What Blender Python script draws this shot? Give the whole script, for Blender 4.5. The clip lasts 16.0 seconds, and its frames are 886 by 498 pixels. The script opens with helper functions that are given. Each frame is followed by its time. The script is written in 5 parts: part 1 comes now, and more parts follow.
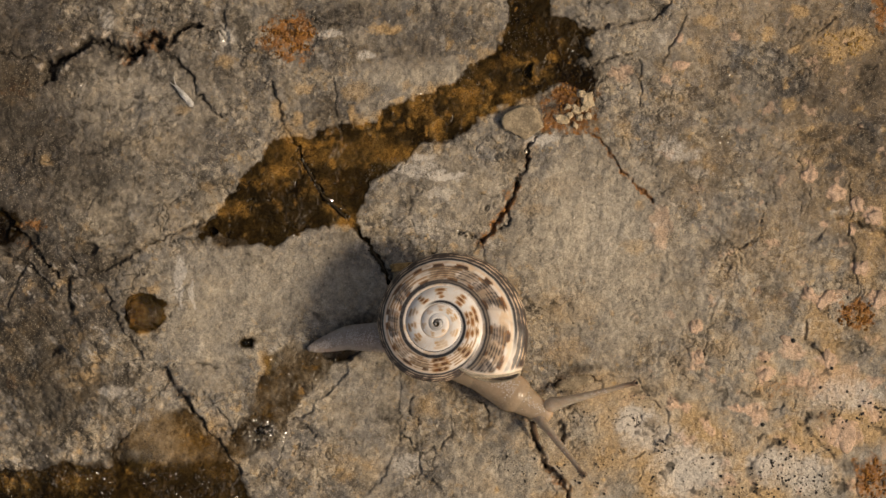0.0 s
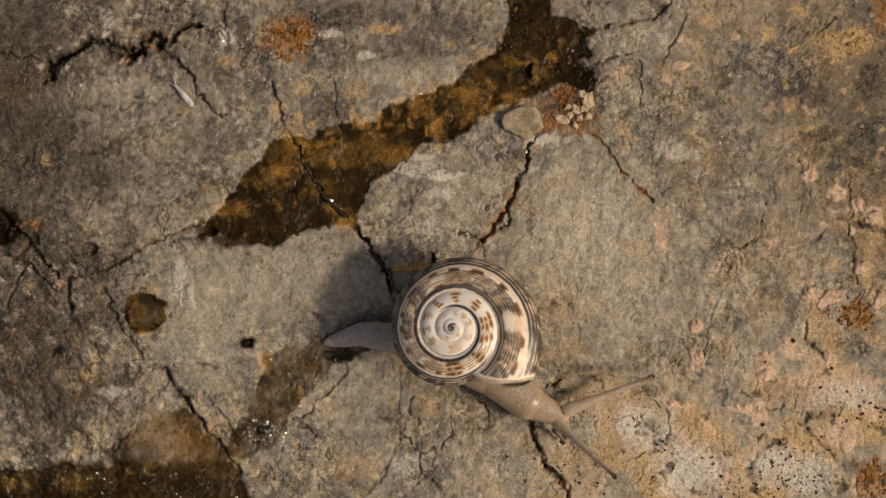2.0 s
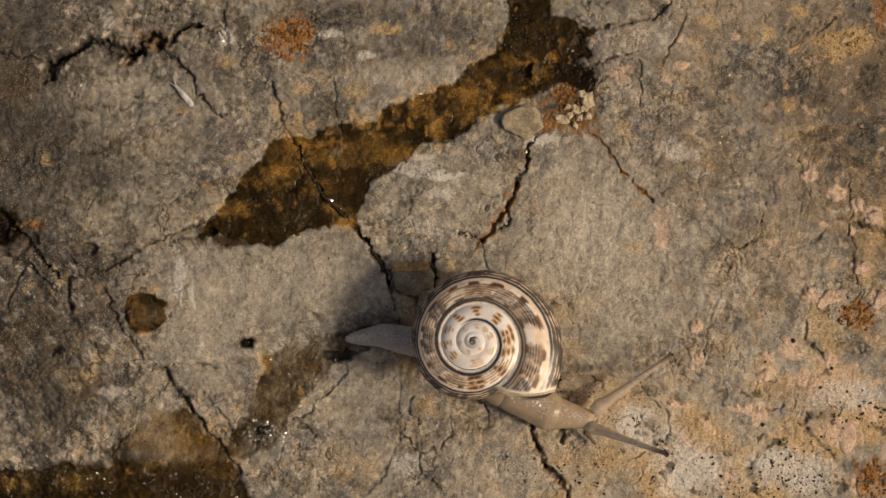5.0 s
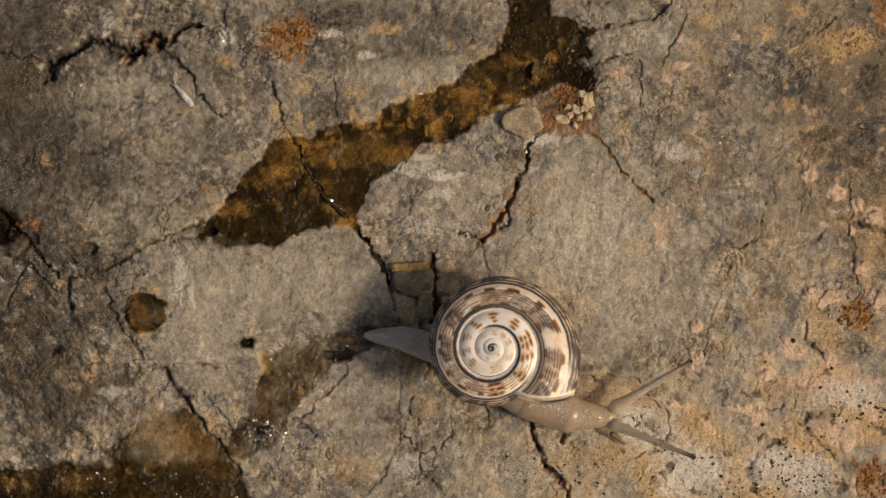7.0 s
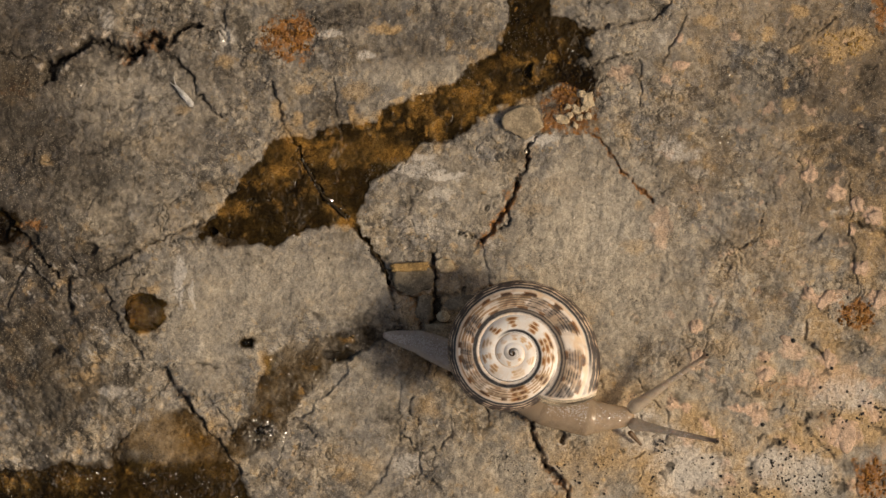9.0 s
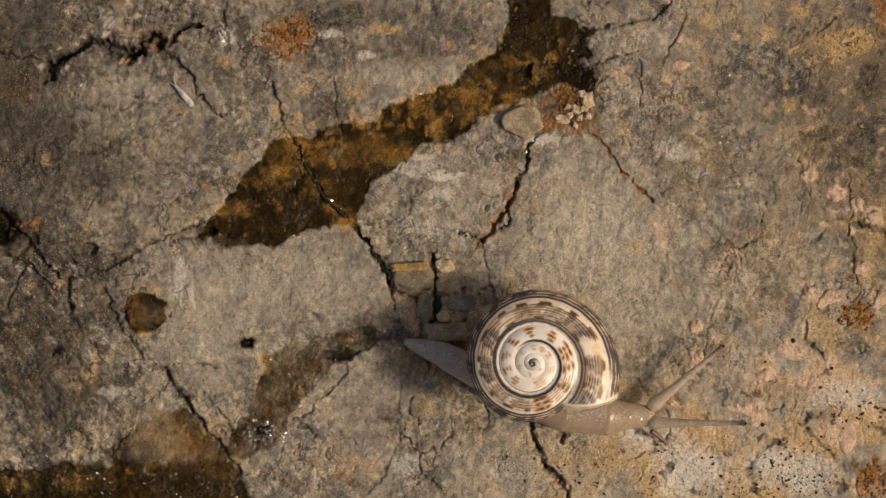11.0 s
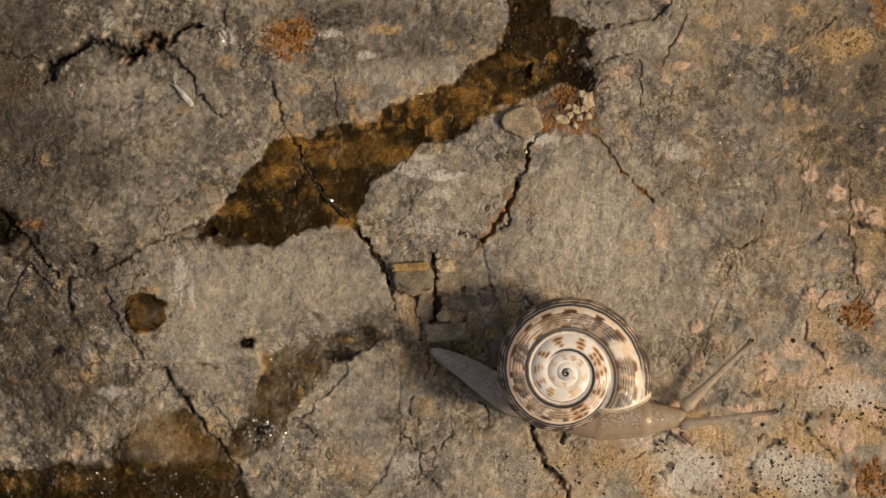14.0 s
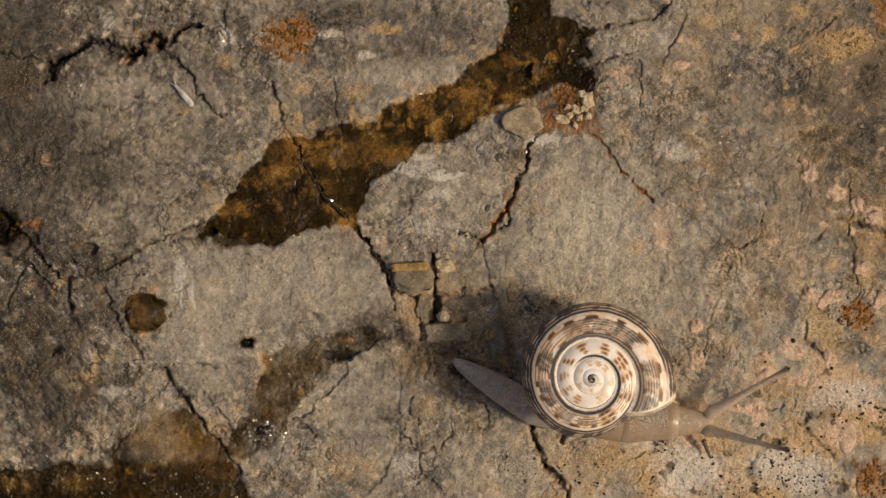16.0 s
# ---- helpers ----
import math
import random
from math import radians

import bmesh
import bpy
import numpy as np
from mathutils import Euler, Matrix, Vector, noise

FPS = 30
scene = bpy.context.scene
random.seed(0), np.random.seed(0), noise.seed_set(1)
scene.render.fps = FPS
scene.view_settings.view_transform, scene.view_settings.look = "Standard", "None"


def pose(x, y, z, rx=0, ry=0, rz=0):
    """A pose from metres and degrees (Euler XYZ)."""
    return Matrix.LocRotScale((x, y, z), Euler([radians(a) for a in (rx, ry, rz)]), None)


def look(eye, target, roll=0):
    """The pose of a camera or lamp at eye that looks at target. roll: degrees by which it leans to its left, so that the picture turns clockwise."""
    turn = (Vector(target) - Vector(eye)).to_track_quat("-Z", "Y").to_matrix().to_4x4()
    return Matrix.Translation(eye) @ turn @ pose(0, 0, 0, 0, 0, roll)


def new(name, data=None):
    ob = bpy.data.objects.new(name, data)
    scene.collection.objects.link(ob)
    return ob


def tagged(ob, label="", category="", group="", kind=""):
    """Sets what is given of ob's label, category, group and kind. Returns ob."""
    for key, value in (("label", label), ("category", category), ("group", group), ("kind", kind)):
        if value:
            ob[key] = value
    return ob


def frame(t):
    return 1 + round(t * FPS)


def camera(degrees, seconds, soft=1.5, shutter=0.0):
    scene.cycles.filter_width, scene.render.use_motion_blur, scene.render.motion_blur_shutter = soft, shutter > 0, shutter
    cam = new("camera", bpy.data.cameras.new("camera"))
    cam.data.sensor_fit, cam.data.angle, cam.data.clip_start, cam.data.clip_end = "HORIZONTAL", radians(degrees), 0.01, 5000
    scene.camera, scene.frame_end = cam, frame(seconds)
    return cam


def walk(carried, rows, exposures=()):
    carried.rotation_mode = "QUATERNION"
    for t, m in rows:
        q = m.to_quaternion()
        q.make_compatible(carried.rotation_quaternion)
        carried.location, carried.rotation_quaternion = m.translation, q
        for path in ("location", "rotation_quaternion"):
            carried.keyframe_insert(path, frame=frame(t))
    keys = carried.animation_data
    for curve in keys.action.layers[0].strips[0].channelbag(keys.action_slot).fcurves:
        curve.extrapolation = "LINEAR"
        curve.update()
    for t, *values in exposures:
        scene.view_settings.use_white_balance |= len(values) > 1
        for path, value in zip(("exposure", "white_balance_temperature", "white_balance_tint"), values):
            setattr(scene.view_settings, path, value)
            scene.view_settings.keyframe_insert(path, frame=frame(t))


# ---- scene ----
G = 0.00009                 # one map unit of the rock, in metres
LENS = 28.0
EYE = 784 * G / math.tan(radians(LENS / 2))     # height of the lens above the rock


def at(u, v, z=0.0):
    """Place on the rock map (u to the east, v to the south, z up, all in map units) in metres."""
    k = G * (EYE / G - z) / (EYE / G)
    return Vector(((u - 784) * k, (441 - v) * k, z * G))


# ---- camera: a macro lens that looks straight down on the rock and does not move ----
cam = camera(LENS, 16.0, soft=1.5)
walk(cam, [(0.0, pose(0, 0, EYE)), (16.0, pose(0, 0, EYE))],
     exposures=[(0.0, -0.27, 8100, 12), (16.0, -0.27, 8100, 12)])

# ---- light: hazy daylight, a broad soft sun from the east-south-east ----
SUN_DIR = Vector((0.75, -0.15, 0.645)).normalized()
world = bpy.data.worlds.new("hazy_sky")
world.use_nodes = True
scene.world = world
sky = world.node_tree.nodes.new("ShaderNodeTexSky")
sky.sky_type, sky.sun_disc = "NISHITA", False
sky.sun_elevation = math.asin(SUN_DIR.z)
sky.sun_rotation = math.atan2(SUN_DIR.x, SUN_DIR.y)
sky.dust_density, sky.ozone_density = 4.0, 0.6
back = world.node_tree.nodes["Background"]
back.inputs["Strength"].default_value = 0.087
world.node_tree.links.new(sky.outputs[0], back.inputs["Color"])
sun = new("sun", bpy.data.lights.new("sun", "SUN"))
sun.data.energy, sun.data.angle, sun.data.color = 2.88, radians(9.0), (1.0, 0.93, 0.82)
sun.matrix_world = look(SUN_DIR, (0, 0, 0))

# ---- materials ----


def material(name, colour=(0.5, 0.5, 0.5), rough=0.6, **more):
    m = bpy.data.materials.new(name)
    m.use_nodes = True
    b = m.node_tree.nodes["Principled BSDF"]
    b.inputs["Base Color"].default_value = (*colour, 1)
    b.inputs["Roughness"].default_value = rough
    for key, value in more.items():
        b.inputs[key.replace("_", " ").title().replace("Ior", "IOR")].default_value = value
    return m


class Nodes:
    """Short hand for one material's node tree."""

    def __init__(self, m):
        self.t = m.node_tree
        self.b = self.t.nodes["Principled BSDF"]

    def link(self, a, b):
        self.t.links.new(a, b)

    def put(self, socket, value):
        if isinstance(value, bpy.types.NodeSocket):
            self.link(value, socket)
        elif isinstance(value, tuple):
            socket.default_value = (*value, 1) if len(value) == 3 else value
        else:
            socket.default_value = value

    def coords(self):
        return self.t.nodes.new("ShaderNodeTexCoord").outputs["Object"]

    def attr(self, name):
        n = self.t.nodes.new("ShaderNodeAttribute")
        n.attribute_name = name
        s = self.t.nodes.new("ShaderNodeSeparateColor")
        self.link(n.outputs["Color"], s.inputs[0])
        return s.outputs[0], s.outputs[1], s.outputs[2]

    def noise(self, scale, detail=4.0, rough=0.6, where=None, seed=0.0):
        n = self.t.nodes.new("ShaderNodeTexNoise")
        n.noise_dimensions = "4D"
        n.inputs["W"].default_value = seed
        n.inputs["Scale"].default_value, n.inputs["Detail"].default_value = scale, detail
        n.inputs["Roughness"].default_value = rough
        self.link(where or self.coords(), n.inputs["Vector"])
        return n.outputs["Fac"]

    def cells(self, scale, where=None):
        n = self.t.nodes.new("ShaderNodeTexVoronoi")
        n.inputs["Scale"].default_value = scale
        self.link(where or self.coords(), n.inputs["Vector"])
        return n.outputs["Distance"]

    def chips(self, scale, where):
        """A random tone for each cell of broken stone."""
        n = self.t.nodes.new("ShaderNodeTexVoronoi")
        n.inputs["Scale"].default_value = scale
        self.link(where, n.inputs["Vector"])
        s = self.t.nodes.new("ShaderNodeSeparateColor")
        self.link(n.outputs["Color"], s.inputs[0])
        return s.outputs[0]

    def crackle(self, scale, where, wide):
        """Thin lines between cells."""
        n = self.t.nodes.new("ShaderNodeTexVoronoi")
        n.feature = "DISTANCE_TO_EDGE"
        n.inputs["Scale"].default_value = scale
        self.link(where, n.inputs["Vector"])
        return self.span(n.outputs["Distance"], 0.0, wide, 1.0, 0.0)

    def warped(self, where, scale, by):
        n = self.t.nodes.new("ShaderNodeTexNoise")
        n.inputs["Scale"].default_value, n.inputs["Detail"].default_value, n.inputs["Roughness"].default_value = scale, 5.0, 0.65
        self.link(where, n.inputs["Vector"])
        m = self.t.nodes.new("ShaderNodeVectorMath")
        m.operation = "MULTIPLY_ADD"
        self.link(n.outputs["Color"], m.inputs[0])
        m.inputs[1].default_value = (by, by, by)
        self.link(where, m.inputs[2])
        return m.outputs[0]

    def span(self, value, a, b, c=0.0, d=1.0):
        n = self.t.nodes.new("ShaderNodeMapRange")
        self.put(n.inputs[0], value)
        for i, x in enumerate((a, b, c, d)):
            n.inputs[i + 1].default_value = x
        return n.outputs[0]

    def math(self, op, a, b):
        n = self.t.nodes.new("ShaderNodeMath")
        n.operation = op
        self.put(n.inputs[0], a)
        self.put(n.inputs[1], b)
        return n.outputs[0]

    def mix(self, f, a, b, blend="MIX"):
        n = self.t.nodes.new("ShaderNodeMix")
        n.data_type, n.blend_type = "RGBA", blend
        self.put(n.inputs[0], f)
        self.put(n.inputs[6], a)
        self.put(n.inputs[7], b)
        return n.outputs[2]

    def bump(self, height, strength, distance):
        n = self.t.nodes.new("ShaderNodeBump")
        n.inputs["Strength"].default_value, n.inputs["Distance"].default_value = strength, distance
        self.link(height, n.inputs["Height"])
        self.link(n.outputs[0], self.b.inputs["Normal"])


def rock_material():
    m = material("weathered_limestone")
    n = Nodes(m)
    ochre, rust, pale = n.attr("mineral")
    dark, wet, pink = n.attr("state")
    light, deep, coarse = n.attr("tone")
    where = n.coords()
    broad, mid = n.noise(160, 5, 0.6, where), n.noise(650, 6, 0.7, where)
    fine, grit = n.noise(2600, 4, 0.7, where), n.noise(5200, 3, 0.6, where)
    ragged = n.noise(1300, 6, 0.75, where)

    def crisp(mask, by, strength=1.1, low=0.16, high=0.66):
        """A soft mask broken up into grains and ragged edges."""
        return n.span(n.math("ADD", mask, n.math("MULTIPLY", n.math("SUBTRACT", by, 0.5), n.math("MULTIPLY", n.span(mask, 0.0, 0.25), strength))), low, high)

    ochre_at, pale_at, pink_at = crisp(ochre, ragged, 0.42, 0.08, 0.85), crisp(pale, ragged, 0.8), crisp(pink, ragged, 0.45)
    rust_at, dark_at, deep_at = crisp(rust, fine, 1.8), crisp(dark, ragged, 1.5), crisp(deep, ragged, 1.6, 0.2, 0.85)
    c = n.mix(n.span(mid, 0.34, 0.66), (0.170, 0.146, 0.113), (0.41, 0.360, 0.297))
    c = n.mix(n.span(broad, 0.45, 0.65, 0.0, 0.55), c, n.mix(n.span(fine, 0.35, 0.65), (0.16, 0.15, 0.14), (0.36, 0.335, 0.30)))
    for scale, seed, low, high, amount, tone in ((150, 3.1, 0.48, 0.54, 0.50, (0.36, 0.275, 0.17)), (210, 7.7, 0.49, 0.54, 0.70, (0.19, 0.187, 0.185)),
                                                 (300, 12.3, 0.53, 0.58, 0.72, (0.080, 0.063, 0.043)), (380, 17.9, 0.545, 0.595, 0.70, (0.52, 0.465, 0.38)),
                                                 (520, 23.5, 0.56, 0.61, 0.65, (0.48, 0.32, 0.15)), (760, 29.1, 0.55, 0.60, 0.75, (0.050, 0.039, 0.026)),
                                                 (900, 35.3, 0.57, 0.62, 0.75, (0.62, 0.54, 0.45)), (1500, 41.9, 0.59, 0.64, 0.70, (0.56, 0.38, 0.18))):
        spot = n.span(n.noise(scale, 9, 0.72, where, seed), low, high)
        c = n.mix(n.math("MULTIPLY", n.math("MULTIPLY", spot, amount), n.span(coarse, 0.2, 0.9, 0.35, 1.0)), c, tone)
    bent = n.warped(where, 420, 0.0042)
    twisted = n.warped(where, 900, 0.0016)
    patchy = n.span(n.noise(240, 4, 0.6, where, 51.3), 0.42, 0.60)
    shard = n.chips(340, bent)
    c = n.mix(n.math("MULTIPLY", n.span(shard, 0.55, 0.75, 0.0, 0.45), coarse), c, n.mix(1.0, c, (1.42, 1.36, 1.25), "MULTIPLY"))
    c = n.mix(n.math("MULTIPLY", n.span(shard, 0.45, 0.25, 0.0, 0.55), coarse), c, n.mix(1.0, c, (0.56, 0.55, 0.55), "MULTIPLY"))
    gravel = n.chips(1150, twisted)
    c = n.mix(n.math("MULTIPLY", n.span(gravel, 0.80, 0.90, 0.0, 0.60), coarse), c, (0.54, 0.46, 0.35))
    c = n.mix(n.math("MULTIPLY", n.span(gravel, 0.16, 0.08, 0.0, 0.70), coarse), c, (0.085, 0.075, 0.064))
    split = n.math("MULTIPLY", n.crackle(150, bent, 0.035), patchy)
    split = n.math("MAXIMUM", split, n.math("MULTIPLY", n.math("MULTIPLY", n.crackle(420, twisted, 0.045), coarse), n.span(ragged, 0.48, 0.60)))
    c = n.mix(n.math("MULTIPLY", split, 0.42), c, (0.050, 0.040, 0.028))
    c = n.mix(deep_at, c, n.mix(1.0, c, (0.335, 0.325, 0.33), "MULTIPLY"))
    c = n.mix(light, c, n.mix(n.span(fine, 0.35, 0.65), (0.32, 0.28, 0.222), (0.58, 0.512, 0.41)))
    knotty = n.noise(820, 3, 0.55, where, 71.9)
    c = n.mix(n.span(knotty, 0.50, 0.36, 0.0, 0.42), c, n.mix(1.0, c, (0.42, 0.40, 0.38), "MULTIPLY"))
    c = n.mix(n.span(knotty, 0.54, 0.66, 0.0, 0.55), c, n.mix(1.0, c, (1.38, 1.37, 1.36), "MULTIPLY"))
    c = n.mix(n.math("MULTIPLY", ochre_at, 0.85), c, n.mix(n.span(fine, 0.35, 0.65), (0.28, 0.165, 0.065), (0.66, 0.45, 0.225)))
    c = n.mix(n.math("MULTIPLY", pink_at, 0.9), c, n.mix(n.span(fine, 0.3, 0.7), (0.52, 0.33, 0.215), (0.80, 0.555, 0.40)))
    c = n.mix(n.math("MULTIPLY", pale_at, 0.8), c, n.mix(n.span(fine, 0.3, 0.7), (0.41, 0.37, 0.32), (0.78, 0.73, 0.665)))
    c = n.mix(n.math("MULTIPLY", rust_at, 0.9), c, n.mix(n.span(mid, 0.3, 0.7), (0.15, 0.050, 0.008), (0.42, 0.165, 0.024)))
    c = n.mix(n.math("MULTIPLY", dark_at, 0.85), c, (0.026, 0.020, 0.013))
    c = n.mix(n.math("MULTIPLY", n.span(grit, 0.36, 0.46, 0.78, 0.0), coarse), c, (0.055, 0.042, 0.028))
    c = n.mix(n.math("MULTIPLY", n.span(grit, 0.58, 0.68, 0.0, 0.60), coarse), c, (0.66, 0.58, 0.46))
    wet_at = n.span(n.math("ADD", wet, n.math("MULTIPLY", n.math("SUBTRACT", ragged, 0.5), n.math("MULTIPLY", n.span(wet, 0.0, 0.2), 0.5))), 0.10, 0.62)
    c = n.mix(wet_at, c, n.mix(1.0, c, n.mix(ochre_at, (0.110, 0.072, 0.020), (0.60, 0.45, 0.20)), "MULTIPLY"))
    c = n.mix(n.math("MULTIPLY", wet_at, n.span(n.noise(230, 5, 0.6, where, 61.7), 0.54, 0.40, 0.0, 0.62)), c, (0.020, 0.013, 0.004))
    n.link(c, n.b.inputs["Base Color"])
    dry = n.span(fine, 0.35, 0.65, 0.40, 0.90)
    n.link(n.math("MULTIPLY", dry, n.span(wet_at, 0.0, 1.0, 1.0, 0.22)), n.b.inputs["Roughness"])
    n.link(n.span(wet_at, 0.0, 1.0, 0.34, 0.13), n.b.inputs["Specular IOR Level"])
    rise = n.math("SUBTRACT", n.math("ADD", n.math("MULTIPLY", mid, 0.8), n.math("MULTIPLY", fine, 0.5)), n.math("MULTIPLY", split, 0.3))
    n.bump(n.math("MULTIPLY", rise, n.span(wet_at, 0, 1, 1.0, 0.5)), 0.50, 0.0004)
    return m


def stone_material(name, low, high, rough=0.75):
    m = material(name, low, rough)
    n = Nodes(m)
    where = n.coords()
    c = n.mix(n.span(n.noise(900, 5, 0.7, where), 0.3, 0.7), low, high)
    c = n.mix(n.span(n.noise(330, 5, 0.7, where, 4.4), 0.45, 0.60, 0.0, 0.65), c, tuple(x * 0.45 for x in low))
    c = n.mix(n.span(n.noise(4200, 3, 0.6, where), 0.35, 0.47, 0.6, 0.0), c, tuple(x * 0.3 for x in low))
    c = n.mix(n.span(n.noise(2100, 5, 0.7, where, 8.1), 0.56, 0.66, 0.0, 0.6), c, tuple(min(1, x * 1.35) for x in high))
    n.link(c, n.b.inputs["Base Color"])
    n.bump(n.noise(1500, 6, 0.75, where), 0.8, 0.0005)
    return m


def shell_material():
    m = material("banded_shell", rough=0.42)
    n = Nodes(m)
    brown, grey, tint = n.attr("pigment")
    where = n.coords()
    warm, fine = n.noise(420, 4, 0.6, where), n.noise(2400, 4, 0.7, where)
    c = n.mix(n.span(warm, 0.35, 0.65), (0.82, 0.74, 0.665), (0.91, 0.875, 0.85))
    c = n.mix(tint, c, n.mix(n.span(fine, 0.3, 0.7), (0.66, 0.37, 0.14), (0.84, 0.60, 0.34)))
    c = n.mix(brown, c, n.mix(n.span(warm, 0.42, 0.58), (0.095, 0.032, 0.009), (0.31, 0.115, 0.030)))
    c = n.mix(grey, c, n.mix(n.span(fine, 0.3, 0.7), (0.014, 0.013, 0.014), (0.050, 0.050, 0.054)))
    c = n.mix(n.span(fine, 0.55, 0.75, 0.0, 0.22), c, (0.42, 0.35, 0.27))
    n.link(c, n.b.inputs["Base Color"])
    n.link(n.span(fine, 0.3, 0.7, 0.34, 0.55), n.b.inputs["Roughness"])
    n.bump(n.math("ADD", n.noise(1400, 3, 0.5, where), fine), 0.25, 0.00012)
    return m


def skin_material(name, low, high, alpha=1.0, warm=None, knobbly=0.45, tip=None, front=None):
    m = material(name, low, 0.24, subsurface_weight=0.5, subsurface_scale=0.0012, ior=1.38)
    n = Nodes(m)
    where = n.coords()
    n.b.inputs["Subsurface Radius"].default_value = (1.0, 0.75, 0.55)
    bumps = n.cells(2600, where)
    c = n.mix(n.span(n.noise(700, 4, 0.6, where), 0.35, 0.65), low, high)
    c = n.mix(n.span(bumps, 0.0, 0.5, 0.25, 0.0), c, tuple(min(1, x * 1.5) for x in high))
    if front:                                   # grey behind, browner to the front
        fore = n.t.nodes.new("ShaderNodeSeparateXYZ")
        n.link(where, fore.inputs[0])
        c = n.mix(n.span(fore.outputs[0], 0.004, 0.012), c, front)
    if warm:                                    # the low flank and sole are amber
        low_flank = n.t.nodes.new("ShaderNodeSeparateXYZ")
        n.link(where, low_flank.inputs[0])
        c = n.mix(n.span(low_flank.outputs[2], 0.0010, -0.0008, 0.0, 0.85), c, warm)
    if tip:                                     # the far end is browner and less clear
        along = n.t.nodes.new("ShaderNodeSeparateXYZ")
        n.link(where, along.inputs[0])
        far_end = n.span(along.outputs[0], 0.0108, 0.0140)
        c = n.mix(far_end, c, tip)
        n.link(n.span(far_end, 0.0, 1.0, alpha, 0.9), n.b.inputs["Alpha"])
    else:
        n.b.inputs["Alpha"].default_value = alpha
    n.link(c, n.b.inputs["Base Color"])
    n.bump(bumps, knobbly, 0.0002)
    return m


ROCK = rock_material()
SHELL = shell_material()
LIP = stone_material("shell_lip_cream", (0.50, 0.40, 0.28), (0.68, 0.58, 0.44), 0.45)
SKIN = skin_material("snail_skin", (0.30, 0.222, 0.152), (0.39, 0.295, 0.212), 1.0, (0.48, 0.28, 0.095), 0.15)
TAIL_SKIN = skin_material("snail_tail_skin", (0.33, 0.275, 0.24), (0.43, 0.365, 0.32), knobbly=0.5)
FOOT_SKIN = skin_material("snail_foot_skin", (0.33, 0.275, 0.24), (0.43, 0.365, 0.32), 1.0, (0.46, 0.31, 0.15), 0.15, front=(0.345, 0.26, 0.182))
WET_SKIN = material("wet_skin_beads", (0.52, 0.46, 0.42), 0.12, ior=1.5)
TENTACLE_SKIN = skin_material("tentacle_skin", (0.46, 0.375, 0.29), (0.60, 0.50, 0.40), 0.66, tip=(0.25, 0.18, 0.13))
EYE_DARK = material("eye_dark", (0.02, 0.016, 0.014), 0.25)
FEELER_DARK = material("feeler_dark", (0.12, 0.07, 0.036), 0.3)
WATER = material("water", (1, 1, 1), 0.07, ior=1.33, transmission_weight=1.0)
# for added facets that shape the sun's glints on damp and wet rock
GLINT_FACET = material("glint_mirror", (0.17, 0.14, 0.105), 0.13, ior=1.6)
WET_GLINT_FACET = material("wet_glint_mirror", (0.035, 0.024, 0.010), 0.13, ior=1.6)
CREAM_STONE = stone_material("cream_pebble", (0.58, 0.44, 0.27), (0.80, 0.65, 0.45))
OCHRE_STONE = stone_material("ochre_pebble", (0.26, 0.16, 0.06), (0.46, 0.31, 0.14))
PINK_STONE = stone_material("pink_pebble", (0.62, 0.42, 0.29), (0.82, 0.59, 0.44))
GOLD_STONE = stone_material("gold_ochre_stone", (0.36, 0.21, 0.07), (0.60, 0.40, 0.17))
DARK_STONE = stone_material("dark_olive_stone", (0.21, 0.165, 0.108), (0.38, 0.31, 0.215))
SLATE_STONE = stone_material("dark_slate_stone", (0.19, 0.16, 0.12), (0.37, 0.315, 0.24))
TAN_STONE = stone_material("tan_stone", (0.30, 0.23, 0.145), (0.52, 0.42, 0.29))
GREY_STONE = stone_material("grey_stone", (0.22, 0.172, 0.115), (0.41, 0.325, 0.225))
LICHEN = stone_material("rust_lichen", (0.17, 0.065, 0.010), (0.42, 0.185, 0.030), 0.9)
LICHEN_YELLOW = stone_material("ochre_lichen", (0.42, 0.24, 0.06), (0.66, 0.42, 0.14), 0.9)
SPECK = material("black_specks", (0.018, 0.015, 0.012), 0.6)
HUSK = stone_material("pale_husk", (0.66, 0.63, 0.58), (0.88, 0.85, 0.81), 0.4)

# ---- mesh helpers ----


def part(name, bm, mat, parent=None, label=""):
    me = bpy.data.meshes.new(name)
    bm.to_mesh(me)
    bm.free()
    me.materials.append(mat)
    me.shade_smooth()
    ob = new(name, me)
    ob.parent = parent
    return tagged(ob, label)


def grid_mesh(name, xyz, mat, loop_v=False, colours=()):
    """A sheet of quads from an array (rows, columns, 3); loop_v closes the columns."""
    h, w = xyz.shape[:2]
    i = np.arange(h * w).reshape(h, w)
    right = np.roll(i, -1, 1) if loop_v else i[:, 1:]
    left = i if loop_v else i[:, :-1]
    quads = np.stack([left[:-1], right[:-1], right[1:], left[1:]], -1).reshape(-1, 4)
    me = bpy.data.meshes.new(name)
    me.vertices.add(h * w)
    me.vertices.foreach_set("co", xyz.astype(np.float32).ravel())
    me.loops.add(quads.size)
    me.loops.foreach_set("vertex_index", quads.astype(np.int32).ravel())
    me.polygons.add(len(quads))
    me.polygons.foreach_set("loop_start", np.arange(0, quads.size, 4, dtype=np.int32))
    for key, rgb in colours:
        layer = me.attributes.new(key, "FLOAT_COLOR", "POINT")
        rgba = np.ones((h * w, 4), np.float32)
        rgba[:, :3] = np.stack(rgb, -1).reshape(-1, 3)
        layer.data.foreach_set("color", rgba.ravel())
    me.update(calc_edges=True)
    me.shade_smooth()
    me.materials.append(mat)
    return new(name, me)


